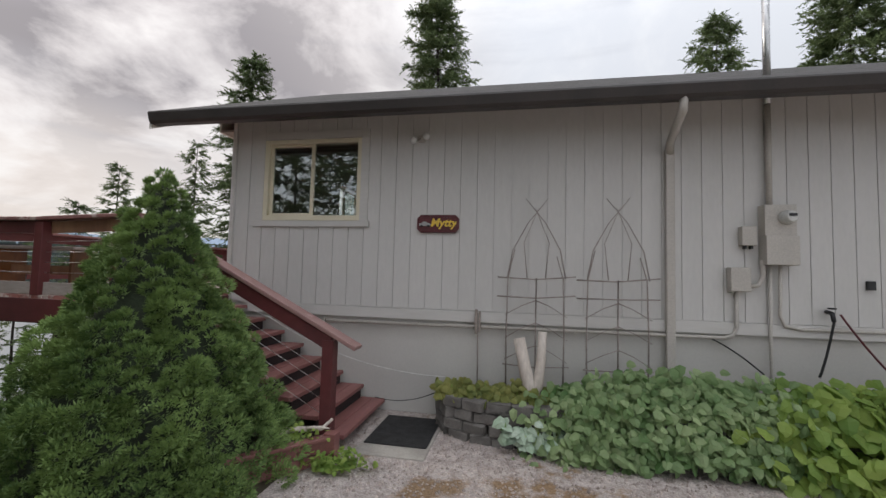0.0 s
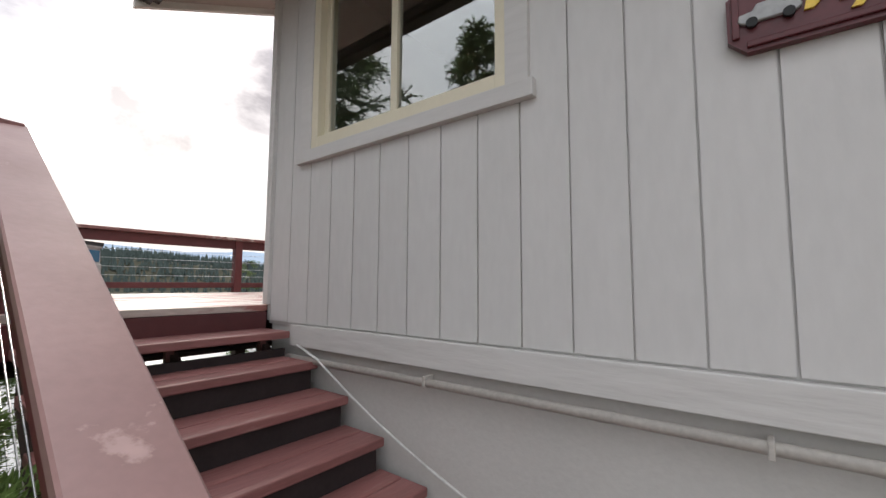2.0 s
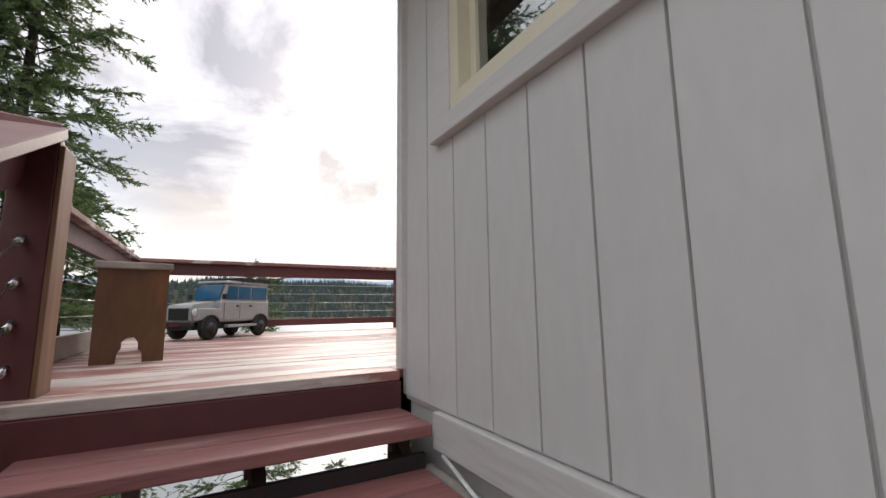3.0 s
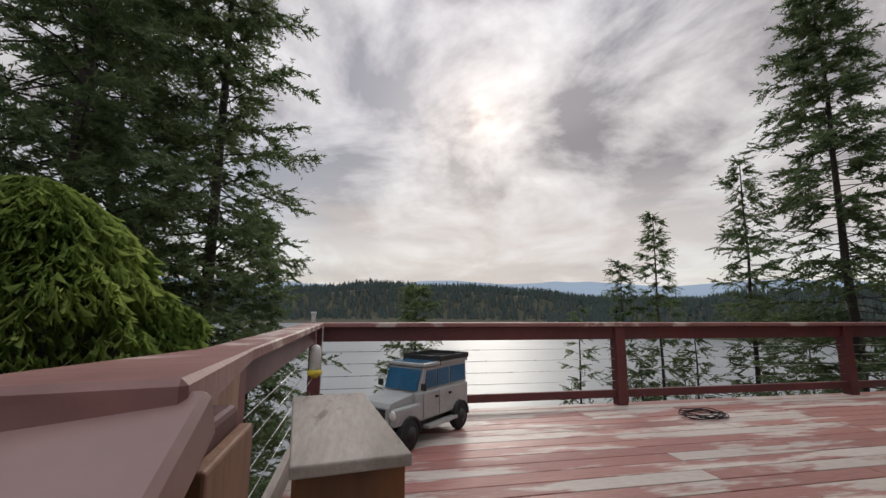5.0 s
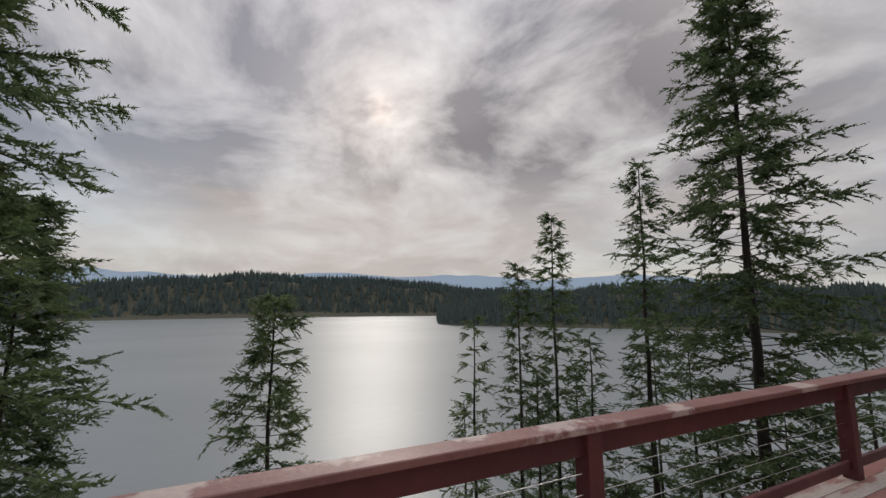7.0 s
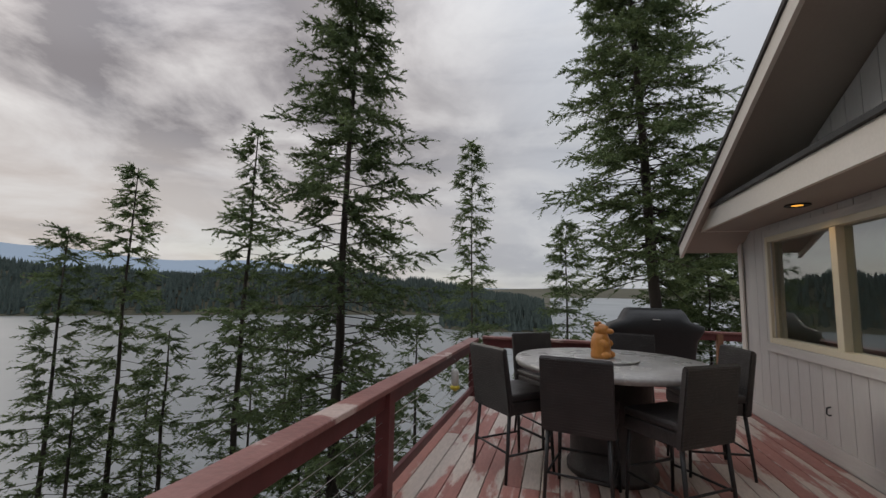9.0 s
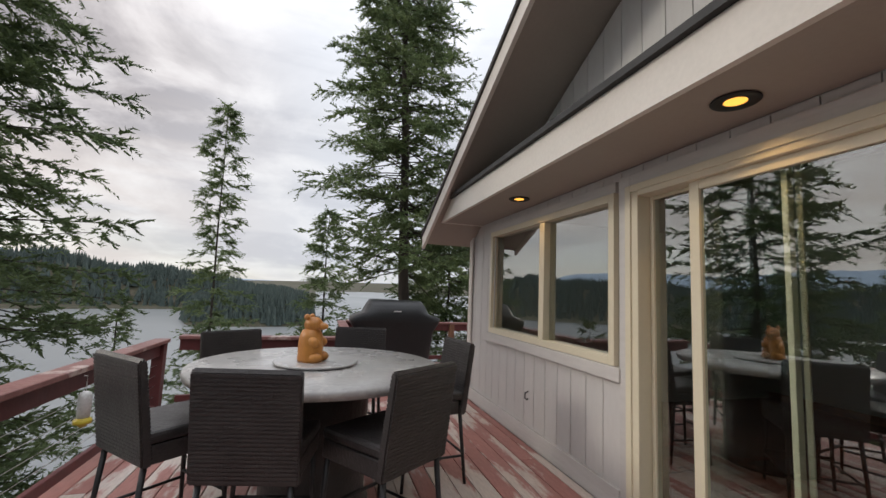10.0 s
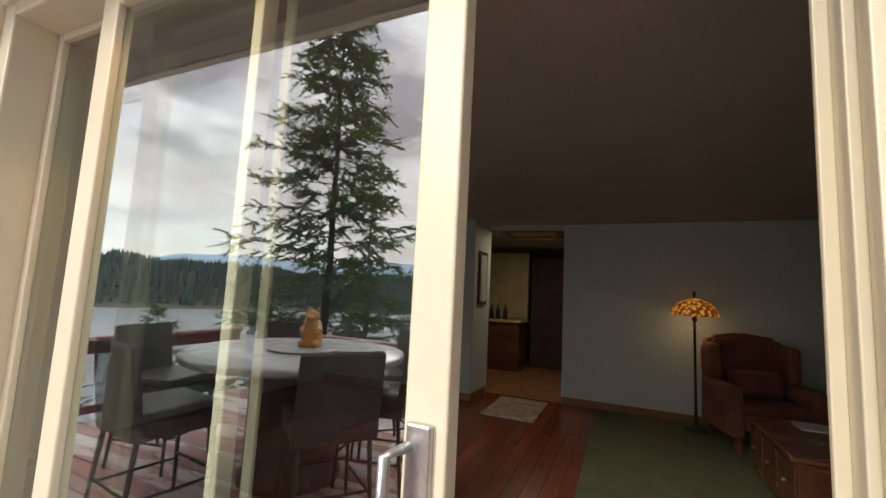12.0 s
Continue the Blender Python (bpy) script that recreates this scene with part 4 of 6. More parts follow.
conifer("fir_tree", "tall dark fir standing just beyond the deck rail", base_at(-6.6, 9.0), 8.4, 2.3, 150, 15, FIRDARK, (0.1, 0), 0.10, 11, 0.23, 0.14, 0.12)
conifer("fir_tree", "huge green fir with a leaning trunk behind the house", base_at(0.32, 14.0), 16.5, 2.5, 260, 18, FIR, (-0.85, 0), 0.2, 12, 0.25, 0.18, 0.1)
conifer("pine_tree", "slim bushy young pine on the slope", base_at(-13.2, 9.7), 4.6, 1.6, 100, 12, FIR, (0, 0), 0.1, 13, 0.22, sparse=0.15)
conifer("pine_tree", "slim sparse young pine on the slope", base_at(-13.9, 8.7), 2.8, 1.6, 90, 11, FIRDARK, (0, 0), 0.1, 14, 0.22, sparse=0.3)
conifer("pine_tree", "sparse pine with bare twigs at its top", base_at(-10.05, 10.2), 5.6, 1.55, 100, 11, FIRDARK, (0.1, 0.1), 0.1, 15, 0.22, sparse=0.4)
conifer("fir_tree", "wind-bent fir on the far slope", base_at(-6.9, 24.5), 10.2, 2.6, 100, 14, FIR, (-0.3, 0), 0.30, 16, 0.30, 0.14, 0.2)
conifer("fir_tree", "small bright fir beside the water", base_at(-2.0, 23.0), 5.0, 2.3, 100, 13, FIR, (0, 0), 0.1, 17, 0.28)
conifer("fir_tree", "small fir below the deck", base_at(-11.3, 0.45), 1.55, 1.9, 110, 13, FIR, (0, 0), 0.05, 18, 0.20)
conifer("fir_tree", "massive dark fir framing the lake view", base_at(-10.4, -4.6), 14.5, 3.15, 190, 20, FIR, (0.2, 0), 0.05, 19, 0.29, 0.24, 0.16)
conifer("fir_tree", "massive dark fir behind the shrub", base_at(-8.6, -6.6), 15.0, 3.6, 205, 21, FIRDARK, (0, 0), 0.05, 20, 0.30, 0.26, 0.12)
conifer("fir_tree", "dark fir filling in behind the shrub", base_at(-12.5, -8.0), 15.0, 3.8, 170, 16, FIRDARK, (0, 0), 0.05, 34, 0.40, 0.24, 0.1)
conifer("fir_tree", "dark fir near the shore", base_at(-13.0, -4.2), 3.5, 2.6, 150, 15, FIRDARK, (0, 0), 0.05, 21, 0.26)
conifer("fir_tree", "fir rising behind the roof", base_at(15.5, 22.5), 16.5, 3.4, 120, 13, FIR, (0, 0), 0.1, 26, 0.4)
conifer("fir_tree", "bushy fir rising behind the roof", base_at(18.5, 16.5), 14.0, 4.2, 130, 14, FIR, (0, 0), 0.1, 27, 0.45)
conifer("fir_tree", "tall fir rising behind the roof", base_at(22.5, 15.5), 17.0, 4.2, 130, 14, FIR, (0, 0), 0.1, 28, 0.45)
conifer("fir_tree", "dark spreading fir beyond the grill", base_at(2.2, 16.5), 3.4, 2.8, 110, 13, FIRDARK, (0, 0), 0.05, 29, 0.30)
conifer("fir_tree", "tall fir across the yard from the side window", base_at(-2.5, -12.5), 14.0, 3.4, 120, 15, FIRDARK, (0, 0), 0.05, 30, 0.4)
conifer("fir_tree", "fir across the yard from the side window", base_at(-7.5, -14.0), 12.0, 3.2, 120, 15, FIRDARK, (0, 0), 0.05, 31, 0.4)
conifer("pine_tree", "small fir at the foot of the slope", base_at(-13.5, 3.4), -5.0, 0.9, 50, 9, FIR, (0, 0), 0.05, 33, 0.2)
rnd = random.Random(99)
for i, (x, y, z) in enumerate(((-13.8, 6.8, 1.0), (-12.6, 8.4, -0.6), (-11.5, 9.6, 0.4), (-13.2, 10.6, -1.0), (-10.6, 13.0, 0.2), (-9.2, 11.8, -1.2), (-8.3, 13.4, -1.6), (-6.6, 12.2, -4.5), (-12.2, 13.4, -0.2), (-15.2, 7.2, -2.0), (-9.6, 8.6, -3.0), (-11.0, 7.2, -3.6), (-12.6, 5.6, -4.2), (-7.2, 15.5, 0.6), (-5.2, 16.5, 0.2), (-3.6, 19.0, -0.4))):
    conifer("young_fir", "young fir on the bank below the deck", base_at(x, y), z, 1.5, 50, 9, FIRDARK if i % 3 else FIR, (0, 0), 0.05, 200 + i, 0.21, sparse=0.15)


# ---- yard beside the stairs ----
def clumped_bush(name, label, centre, radius_at, height, count, blade, mat, category="shrub", seed=1, up=0.4, trunk=0.03, wide=1.0):
    """A dense bush: short needle tufts or leaves pointing outwards over a rounded or pointed body with bumps."""
    rnd = random.Random(seed)
    t = thing(name, label, category)
    part("stem", rod([centre, (centre[0], centre[1], centre[2] + height * 0.9)], trunk, 8, 0.01), BARK, t)
    vs, fs = [], []
    for _ in range(count):
        f = rnd.random() ** 1.25
        a = rnd.uniform(0, 2 * math.pi)
        bump = 0.86 + 0.16 * noise.noise((math.cos(a) * 2.6 + seed, math.sin(a) * 2.6, f * 7.5)) + 0.24 * noise.noise((math.cos(a) * 6, math.sin(a) * 6, f * 17))
        r = radius_at(f) * bump * (1 - 0.22 * rnd.random() ** 2)
        p = Vector((centre[0] + r * math.cos(a), centre[1] + r * math.sin(a), centre[2] + height * f))
        out = Vector((math.cos(a), math.sin(a), up + rnd.uniform(-.5, .6))).normalized()
        for _k in range(3):
            d = (out + Vector((rnd.uniform(-.7, .7), rnd.uniform(-.7, .7), rnd.uniform(-.6, .6)))).normalized()
            s = d.orthogonal().normalized() * blade * wide * rnd.uniform(0.18, 0.32)
            L = blade * rnd.uniform(0.6, 1.3)
            n = len(vs)
            vs += [tuple(p - s), tuple(p + s), tuple(p + d * L)]
            fs.append((n, n + 1, n + 2))
    raw("foliage", vs, fs, mat, t)
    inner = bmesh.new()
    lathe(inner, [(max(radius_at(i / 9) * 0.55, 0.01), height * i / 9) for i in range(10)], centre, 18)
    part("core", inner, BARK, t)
    return t


def spruce_shrub(centre, height, seed):
    """A dwarf spruce: rounded tufts of short needles over a cone, some standing out, with dark gaps between."""
    rnd = random.Random(seed)
    t = thing("spruce_shrub", "dense cone-shaped dwarf spruce in the corner bed", "shrub")
    part("stem", rod([centre, (centre[0], centre[1], centre[2] + height * 0.9)], 0.05, 8, 0.01), BARK, t)
    # solid cone core; its near-black green paints the shade between tufts
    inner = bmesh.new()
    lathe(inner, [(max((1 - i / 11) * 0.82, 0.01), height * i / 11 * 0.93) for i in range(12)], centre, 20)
    part("core", inner, material("core_gap_shade", (0.03, 0.045, 0.02), (0.02, 0.025, 0.015), 0.9, 9, 60, 0.6), t)
    vs, fs = [], []
    count = 680
    for i in range(count):
        f = 1 - math.sqrt(1 - (i + 0.5) / count * 0.9993)
        a = i * 2.39996 + rnd.uniform(-0.35, 0.35)
        f = min(max(f + rnd.uniform(-0.012, 0.012), 0.0), 0.99)
        lump = 0.92 + 0.10 * noise.noise((math.cos(a) * 2.5, math.sin(a) * 2.5, f * 6)) + rnd.uniform(-0.20, 0.09)
        r = (1 - f) * 1.14 * lump
        out = Vector((math.cos(a), math.sin(a), 0.45)).normalized()
        c = Vector((centre[0] + r * math.cos(a), centre[1] + r * math.sin(a), centre[2] + height * f * 0.975))
        size = rnd.uniform(0.075, 0.12) * (1.12 - 0.72 * f)
        wide = Vector((rnd.uniform(0.8, 1.25), rnd.uniform(0.8, 1.25), rnd.uniform(0.6, 0.9)))
        for _k in range(200):
            d = Vector((rnd.gauss(0, 1), rnd.gauss(0, 1), rnd.gauss(0, 1))).normalized()
            if d.dot(out) < -0.25:
                d = -d
            p = c + d * wide * size * rnd.uniform(0.72, 1.0)
            d2 = (d + out * 0.45 + Vector((rnd.uniform(-.6, .6), rnd.uniform(-.6, .6), rnd.uniform(-.3, .6)))).normalized()
            w = d2.orthogonal().normalized() * 0.0065
            n = len(vs)
            vs += [tuple(p - w), tuple(p + w), tuple(p + d2 * rnd.uniform(0.02, 0.045))]
            fs.append((n, n + 1, n + 2))
    raw("foliage", vs, fs, SPRUCE, t)
    return t


spruce_shrub((0.92, -2.02, -1.30), 2.54, 3)

bed = thing("planter_box", "low dark red timber planter at the foot of the stairs", "planter")
for z in (-1.36, -1.245):
    part("board", slab((2.16, -1.42, z + 0.108), (1.15, -2.62, z + 0.108), 0.045, 0.105), TREAD, bed)
part("cap", slab((2.20, -1.40, -1.105), (1.13, -2.66, -1.105), 0.09, 0.03), TREAD, bed)
part("end_post", boxes(((2.13, -1.46, -1.36), (2.24, -1.35, -1.09)), bevel=0.005), TREAD, bed)
bm = bmesh.new()
prism(bm, [(2.08, -1.42), (1.13, -2.58), (-0.4, -2.6), (-0.4, -1.35), (2.02, -1.35)], 2, -1.36, -1.16)
part("soil", bm, EARTH, bed)
drift = thing("driftwood_branch", "small bleached driftwood branch on the planter edge", "driftwood")
part("branch", tube(tube(bmesh.new(), [(1.70, -1.62, -1.07), (1.90, -1.52, -1.05), (2.10, -1.42, -1.06), (2.17, -1.36, -0.99)], 0.032, 7, 0.012), [(1.98, -1.48, -1.05), (2.12, -1.50, -1.02), (2.20, -1.48, -1.03)], 0.02, 6, 0.006), DRIFT, drift)

pad = thing("doorstep_slab", "pale concrete slab at the foot of the stairs", "slab")
part("slab", boxes(((2.30, -1.22, -1.37), (2.98, -0.18, -1.325)), bevel=0.008), material("pale_concrete", (0.40, 0.37, 0.33), None, 0.85, 4, 60, 0.4), pad)
mat_thing = thing("door_mat", "black rubber mat lying on the concrete slab", "mat")
part("mat", boxes(((2.33, -1.00, -1.324), (2.95, -0.22, -1.312)), bevel=0.004), RUBBER, mat_thing)

yard = bmesh.new()
prism(yard, [(2.0, -9.5), (14, -9.5), (14, 0.0), (1.9, 0.0)], 2, -1.42, -1.338)
structure("gravel_yard", yard, GRAVEL, "grey gravel yard beside the house")
rnd = random.Random(8)
vs, fs = [], []
for _ in range(14000):
    x, y = rnd.uniform(2.1, 8.2), -0.3 - 4.6 * rnd.random() ** 1.3
    if 2.25 < x < 3.02 and -1.26 < y:
        continue
    r = rnd.uniform(0.008, 0.020)
    b = len(vs)
    vs += [(x + r * rnd.uniform(.6, 1.2), y, -1.335), (x, y + r * rnd.uniform(.6, 1.2), -1.335), (x - r * rnd.uniform(.6, 1.2), y, -1.335), (x, y - r * rnd.uniform(.6, 1.2), -1.335), (x + r * rnd.uniform(-.3, .3), y, -1.335 + r * rnd.uniform(.5, 1.0))]
    fs += [(b, b + 1, b + 4), (b + 1, b + 2, b + 4), (b + 2, b + 3, b + 4), (b + 3, b, b + 4)]
PEB = leafy("gravel_stones", (0.32, 0.27, 0.245), (0.74, 0.65, 0.60), 0.9)
tagged(raw("gravel", vs, fs, PEB), "loose grey and pinkish gravel stones", "gravel", kind="stuff")

# curved stone planter wall
edging = thing("stone_planter", "low curved planter wall of split grey blocks", "planter")
line = [Vector((2.97, -0.06)), Vector((2.99, -0.30)), Vector((3.12, -0.52)), Vector((3.40, -0.64)), Vector((3.8, -0.68)), Vector((5.5, -0.70)), Vector((8.5, -0.70))]


def along(s):
    for a, b in zip(line, line[1:]):
        L = (b - a).length
        if s <= L:
            return a.lerp(b, s / L), (b - a).normalized()
        s -= L
    return line[-1], Vector((1, 0))


for row in range(4):
    s = 0.0 if row % 2 else 0.11
    while s < 4.4:
        w = rnd.uniform(0.19, 0.26)
        p, d = along(s + w / 2)
        bm = bmesh.new()
        box(bm, (-w / 2 + 0.004, -0.09, 0.0), (w / 2 - 0.004, 0.09, 0.104), 0.012)
        for v in bm.verts:
            v.co += Vector((rnd.uniform(-.006, .006), rnd.uniform(-.012, .012), rnd.uniform(-.004, .004)))
        ob = part("block", bm, STONE, edging)
        ob.matrix_basis = pose(p.x, p.y, -1.36 + row * 0.108, 0, 0, math.degrees(math.atan2(d.y, d.x)))
        s += w
fill = bmesh.new()
prism(fill, [(3.05, -0.02), (3.10, -0.40), (3.40, -0.56), (8.5, -0.6), (8.5, -0.02)], 2, -1.40, -0.97)
part("soil", fill, EARTH, edging)


def leafy_plant(name, label, spots, leaf_len, count, mat, seed, category="plant", spread=0.3, lift=0.35, face=(0, -0.75, 0.65)):
    """Broad pointed leaves, each folded along its rib, crowded over the given spots."""
    rnd = random.Random(seed)
    t = thing(name, label, category, "plants along the house")
    vs, fs = [], []
    for _ in range(count):
        cx, cy, cz = rnd.choice(spots)
        o = Vector((cx + rnd.gauss(0, spread), cy + rnd.gauss(0, spread * 0.35), cz + abs(rnd.gauss(0, lift * 0.5))))
        nrm = (Vector(face) + Vector((rnd.uniform(-.8, .8), rnd.uniform(-.6, .6), rnd.uniform(-.5, .5)))).normalized()
        d = Vector((rnd.uniform(-1, 1), rnd.uniform(-.6, .1), rnd.uniform(-1.0, 0.1)))
        d = (d - nrm * d.dot(nrm)).normalized()
        s = nrm.cross(d)
        L = leaf_len * rnd.uniform(0.6, 1.2)
        n = len(vs)
        w = L * 0.40
        rib = [o, o + d * L * 0.35 + nrm * L * 0.05, o + d * L * 0.72 + nrm * L * 0.02, o + d * L - nrm * L * 0.10]
        vs += [tuple(p) for p in (rib[0], rib[1], rib[2], rib[3], rib[1] + s * w - nrm * L * 0.07 - d * L * 0.14, rib[2] + s * w * 0.72 - nrm * L * 0.07, rib[1] - s * w - nrm * L * 0.07 - d * L * 0.14, rib[2] - s * w * 0.72 - nrm * L * 0.07)]
        fs += [(n, n + 1, n + 4), (n + 1, n + 2, n + 5, n + 4), (n + 2, n + 3, n + 5), (n, n + 6, n + 1), (n + 1, n + 6, n + 7, n + 2), (n + 2, n + 7, n + 3)]
    stems = bmesh.new()
    for sp in spots:
        tube(stems, [(sp[0], sp[1] + 0.08, sp[2] - 0.4), (sp[0], sp[1], sp[2] + 0.1)], 0.008, 5)
    part("stems", stems, BIRCH, t)
    raw("leaves", vs, fs, mat, t)
    return t


leafy_plant("ground_cover", "low yellow-green leafy ground cover spilling over the stones", [(3.1 + 0.17 * (i % 11), (-0.50 if i < 11 else -0.26) - 0.08 * (i % 11 > 1), -0.94) for i in range(22)], 0.095, 1000, IVY, 41, spread=0.10, lift=0.10)
leafy_plant("hosta", "pale variegated leafy plant against the stone wall", [(3.80, -0.86, -1.20), (3.98, -0.86, -1.22)], 0.13, 60, material("pale_leaf", (0.42, 0.50, 0.40), (0.30, 0.40, 0.28), 0.5, 6, 50, 0.05), 42, spread=0.09, lift=0.16)
for i, (x, z, sd) in enumerate(((4.42, -1.10, 43), (4.82, -0.98, 44), (5.3, -0.95, 45), (5.85, -1.0, 46))):
    leafy_plant("hosta", "large mounded hosta with broad grey-green leaves", [(x + dx, -0.78 - dy, z + dz) for dx, dy, dz in ((-.2, 0, .05), (.2, 0, .1), (0, .10, -.12), (-.15, .14, -.26), (.15, .14, -.26), (0, -.1, .20), (.1, -.25, .24))], 0.105, 760, HOSTA, sd, spread=0.175, lift=0.18)
for i, (x, z, sd) in enumerate(((6.4, -1.0, 47), (7.0, -1.0, 48), (7.7, -0.95, 49))):
    leafy_plant("hosta", "sprawling plant with large bright green leaves", [(x + dx, -0.82 - dy, z + dz) for dx, dy, dz in ((-.2, 0, .05), (.2, 0, .1), (0, .15, -.15), (-.1, .16, -.3), (.15, .16, -.3), (0, -.1, .2), (.1, -.25, .25))], 0.15, 520, BIRCH, sd, spread=0.24, lift=0.2)
leafy_plant("weed_clump", "fresh green weeds at the planter corner", [(2.38, -1.50, -1.30), (2.25, -1.62, -1.30)], 0.05, 260, BIRCH, 50, spread=0.09, lift=0.12, face=(0, -0.3, 0.9))
leafy_plant("weed_clump", "small green weeds by the planter board", [(1.66, -2.15, -1.28), (1.9, -1.52, -1.10)], 0.05, 160, BIRCH, 51, spread=0.10, lift=0.08, face=(0, -0.3, 0.9))

vlog = thing("driftwood_stump", "forked bleached driftwood standing in the planter", "driftwood")
bm = rod([(3.93, -0.46, -1.02), (3.91, -0.44, -0.86), (3.85, -0.40, -0.62), (3.79, -0.36, -0.34)], 0.075, 10, 0.062)
tube(bm, [(3.94, -0.46, -0.98), (3.99, -0.43, -0.80), (4.02, -0.40, -0.55), (4.035, -0.37, -0.26)], 0.06, 9, 0.044)
part("log", bm, DRIFT, vlog)

# ---- on the side wall ----
sign = thing("name_sign", "maroon wooden name sign with gold letters on the siding", "sign", at=(2.81, -0.03, 0.92))
bm = bmesh.new()
W, Hh, c = 0.256, 0.108, 0.045
octo = lambda w, h, c: [(-w + c, -h), (w - c, -h), (w, -h + c), (w, h - c), (w - c, h), (-w + c, h), (-w, h - c), (-w, -h + c)]
prism(bm, octo(W, Hh, c), 1, -0.016, 0.012)
part("board", bm, SIGNRED, sign)
bm = bmesh.new()
for lo, hi in (((-W + c, Hh - 0.03), (W - c, Hh - 0.012)), ((-W + c, -Hh + 0.012), (W - c, -Hh + 0.03)), ((-W + 0.012, -Hh + c), (-W + 0.03, Hh - c)), ((W - 0.03, -Hh + c), (W - 0.012, Hh - c))):
    box(bm, (lo[0], -0.026, lo[1]), (hi[0], -0.0165, hi[1]), 0.003)
part("moulding", bm, SIGNRED, sign, "raised maroon border")
txt = bpy.data.curves.new("letters", "FONT")
txt.body, txt.size, txt.extrude, txt.shear, txt.offset = "Mytty", 0.135, 0.004, 0.22, 0.0035
tob = new("letters_curve", txt)
dg = bpy.context.evaluated_depsgraph_get()
me = bpy.data.meshes.new_from_object(tob.evaluated_get(dg))
bpy.data.objects.remove(tob)
me.materials.clear(); me.materials.append(GOLD)
letters = new("letters", me)
letters.parent, letters["label"] = sign, "raised gold letters"
letters.matrix_basis = pose(-0.09, -0.021, -0.032, 90, 0, 0)
bm = bmesh.new()
prism(bm, [(-0.075, -0.016), (-0.06, -0.024), (0.055, -0.024), (0.07, -0.012), (0.062, 0.006), (0.03, 0.012), (0.012, 0.028), (-0.03, 0.028), (-0.04, 0.010), (-0.072, 0.006)], 1, -0.012, 0.004)
bmesh.ops.bevel(bm, geom=list(bm.edges), offset=0.003, segments=1, affect="EDGES")
emblem = part("emblem", bm, SILVER, sign, "small grey carved car emblem")
emblem.matrix_basis = pose(-0.155, -0.017, -0.004)
for dx in (-0.042, 0.040):
    part("emblem_wheel", rod([(-0.155 + dx, -0.017, -0.028), (-0.155 + dx, -0.033, -0.028)], 0.014, 12), BLACK, sign)

flood = thing("flood_light", "twin white floodlight heads on the siding", "light")
part("mount", boxes(((2.53, -0.05, 1.93), (2.62, -0.012, 2.01)), bevel=0.006), CONDUIT, flood)
for p in ((2.50, -0.12, 1.93), (2.66, -0.12, 1.975)):
    bm = bmesh.new()
    lathe(bm, [(0.012, -0.06), (0.03, -0.045), (0.045, 0.0), (0.04, 0.022), (0.012, 0.032)], (0, 0, 0), 16)
    ob = part("lamp_head", bm, PLASTIC, flood)
    ob.matrix_basis = pose(*p, 100, 0, 0)
    part("arm", rod([(2.575, -0.05, 1.97), p], 0.009, 6), CONDUIT, flood)


def trellis(x, name, label, seed):
    rnd = random.Random(seed)
    t = thing(name, label, "trellis", "twig trellises")
    y = -0.11
    j = lambda a: a + rnd.uniform(-.012, .012)
    for z, L in ((0.30, 0.43), (0.09, 0.43), (-0.68, 0.36)):
        part("crossbar", rod([(x - L, j(y), j(z)), (x, j(y), j(z) - 0.01), (x + L, j(y), j(z) + 0.02)], 0.009, 6, 0.007), TWIG, t)
    for dx, top in ((-0.32, 0.62), (0.30, 0.55), (0.0, 0.10)):
        part("upright", rod([(x + dx, y, -0.98), (x + dx * 1.02, j(y), -0.3), (x + dx * 0.98, y, 0.3), (x + dx * 0.75, j(y), top)], 0.010, 6, 0.006), TWIG, t)
    for s in (-1, 1):
        part("arch_twig", rod([(x + s * 0.32, y, 0.30), (x + s * 0.26, y, 0.62), (x + s * 0.10, j(y), 0.92), (x - s * 0.12, y, 1.20)], 0.0075, 6, 0.004), TWIG, t)
        part("arch_twig", rod([(x + s * 0.10, y, 0.30), (x + s * 0.14, y, 0.70), (x - s * 0.02, j(y), 1.10)], 0.006, 6, 0.003), TWIG, t)
        for z in (0.05, -0.20, -0.45):
            part("diagonal_twig", rod([(x, y - 0.01, z), (x + s * 0.15, y - 0.01, z - 0.06), (x + s * 0.34, y - 0.01, j(z - 0.17))], 0.007, 6, 0.004), TWIG, t)
    return t


trellis(3.97, "trellis", "rustic twig trellis leaning on the siding", 61)
trellis(4.84, "trellis", "rustic twig trellis with forked tips on the siding", 62)

pipe = thing("conduit_pipe", "long taupe painted conduit along the foundation", "pipe")
part("run", rod([(0.30, -0.045, -0.30), (5.9, -0.045, -0.27), (5.98, -0.045, -0.24), (6.02, -0.045, -0.16), (6.02, -0.06, 0.22)], 0.019, 10), CONDUIT, pipe)
for x in (1.4, 2.6, 4.4):
    part("strap", boxes(((x - 0.008, -0.067, -0.315), (x + 0.008, 0.0, -0.265)), bevel=0.003), CONDUIT, pipe)
pipe2 = thing("conduit_pipe", "taupe painted conduit bending along the wall", "pipe")
part("run", rod([(6.42, -0.07, 0.52), (6.42, -0.05, -0.02), (6.46, -0.045, -0.12), (6.6, -0.045, -0.15), (9.5, -0.045, -0.13)], 0.017, 10), CONDUIT, pipe2)
down_pipe = thing("conduit_pipe", "taupe painted pipe down into the ground", "pipe")
part("run", rod([(6.33, -0.06, 0.5), (6.33, -0.05, -1.3)], 0.016, 10), CONDUIT, down_pipe)
peg = thing("cable_stake", "weathered grey stake with a cable at the foundation", "stake")
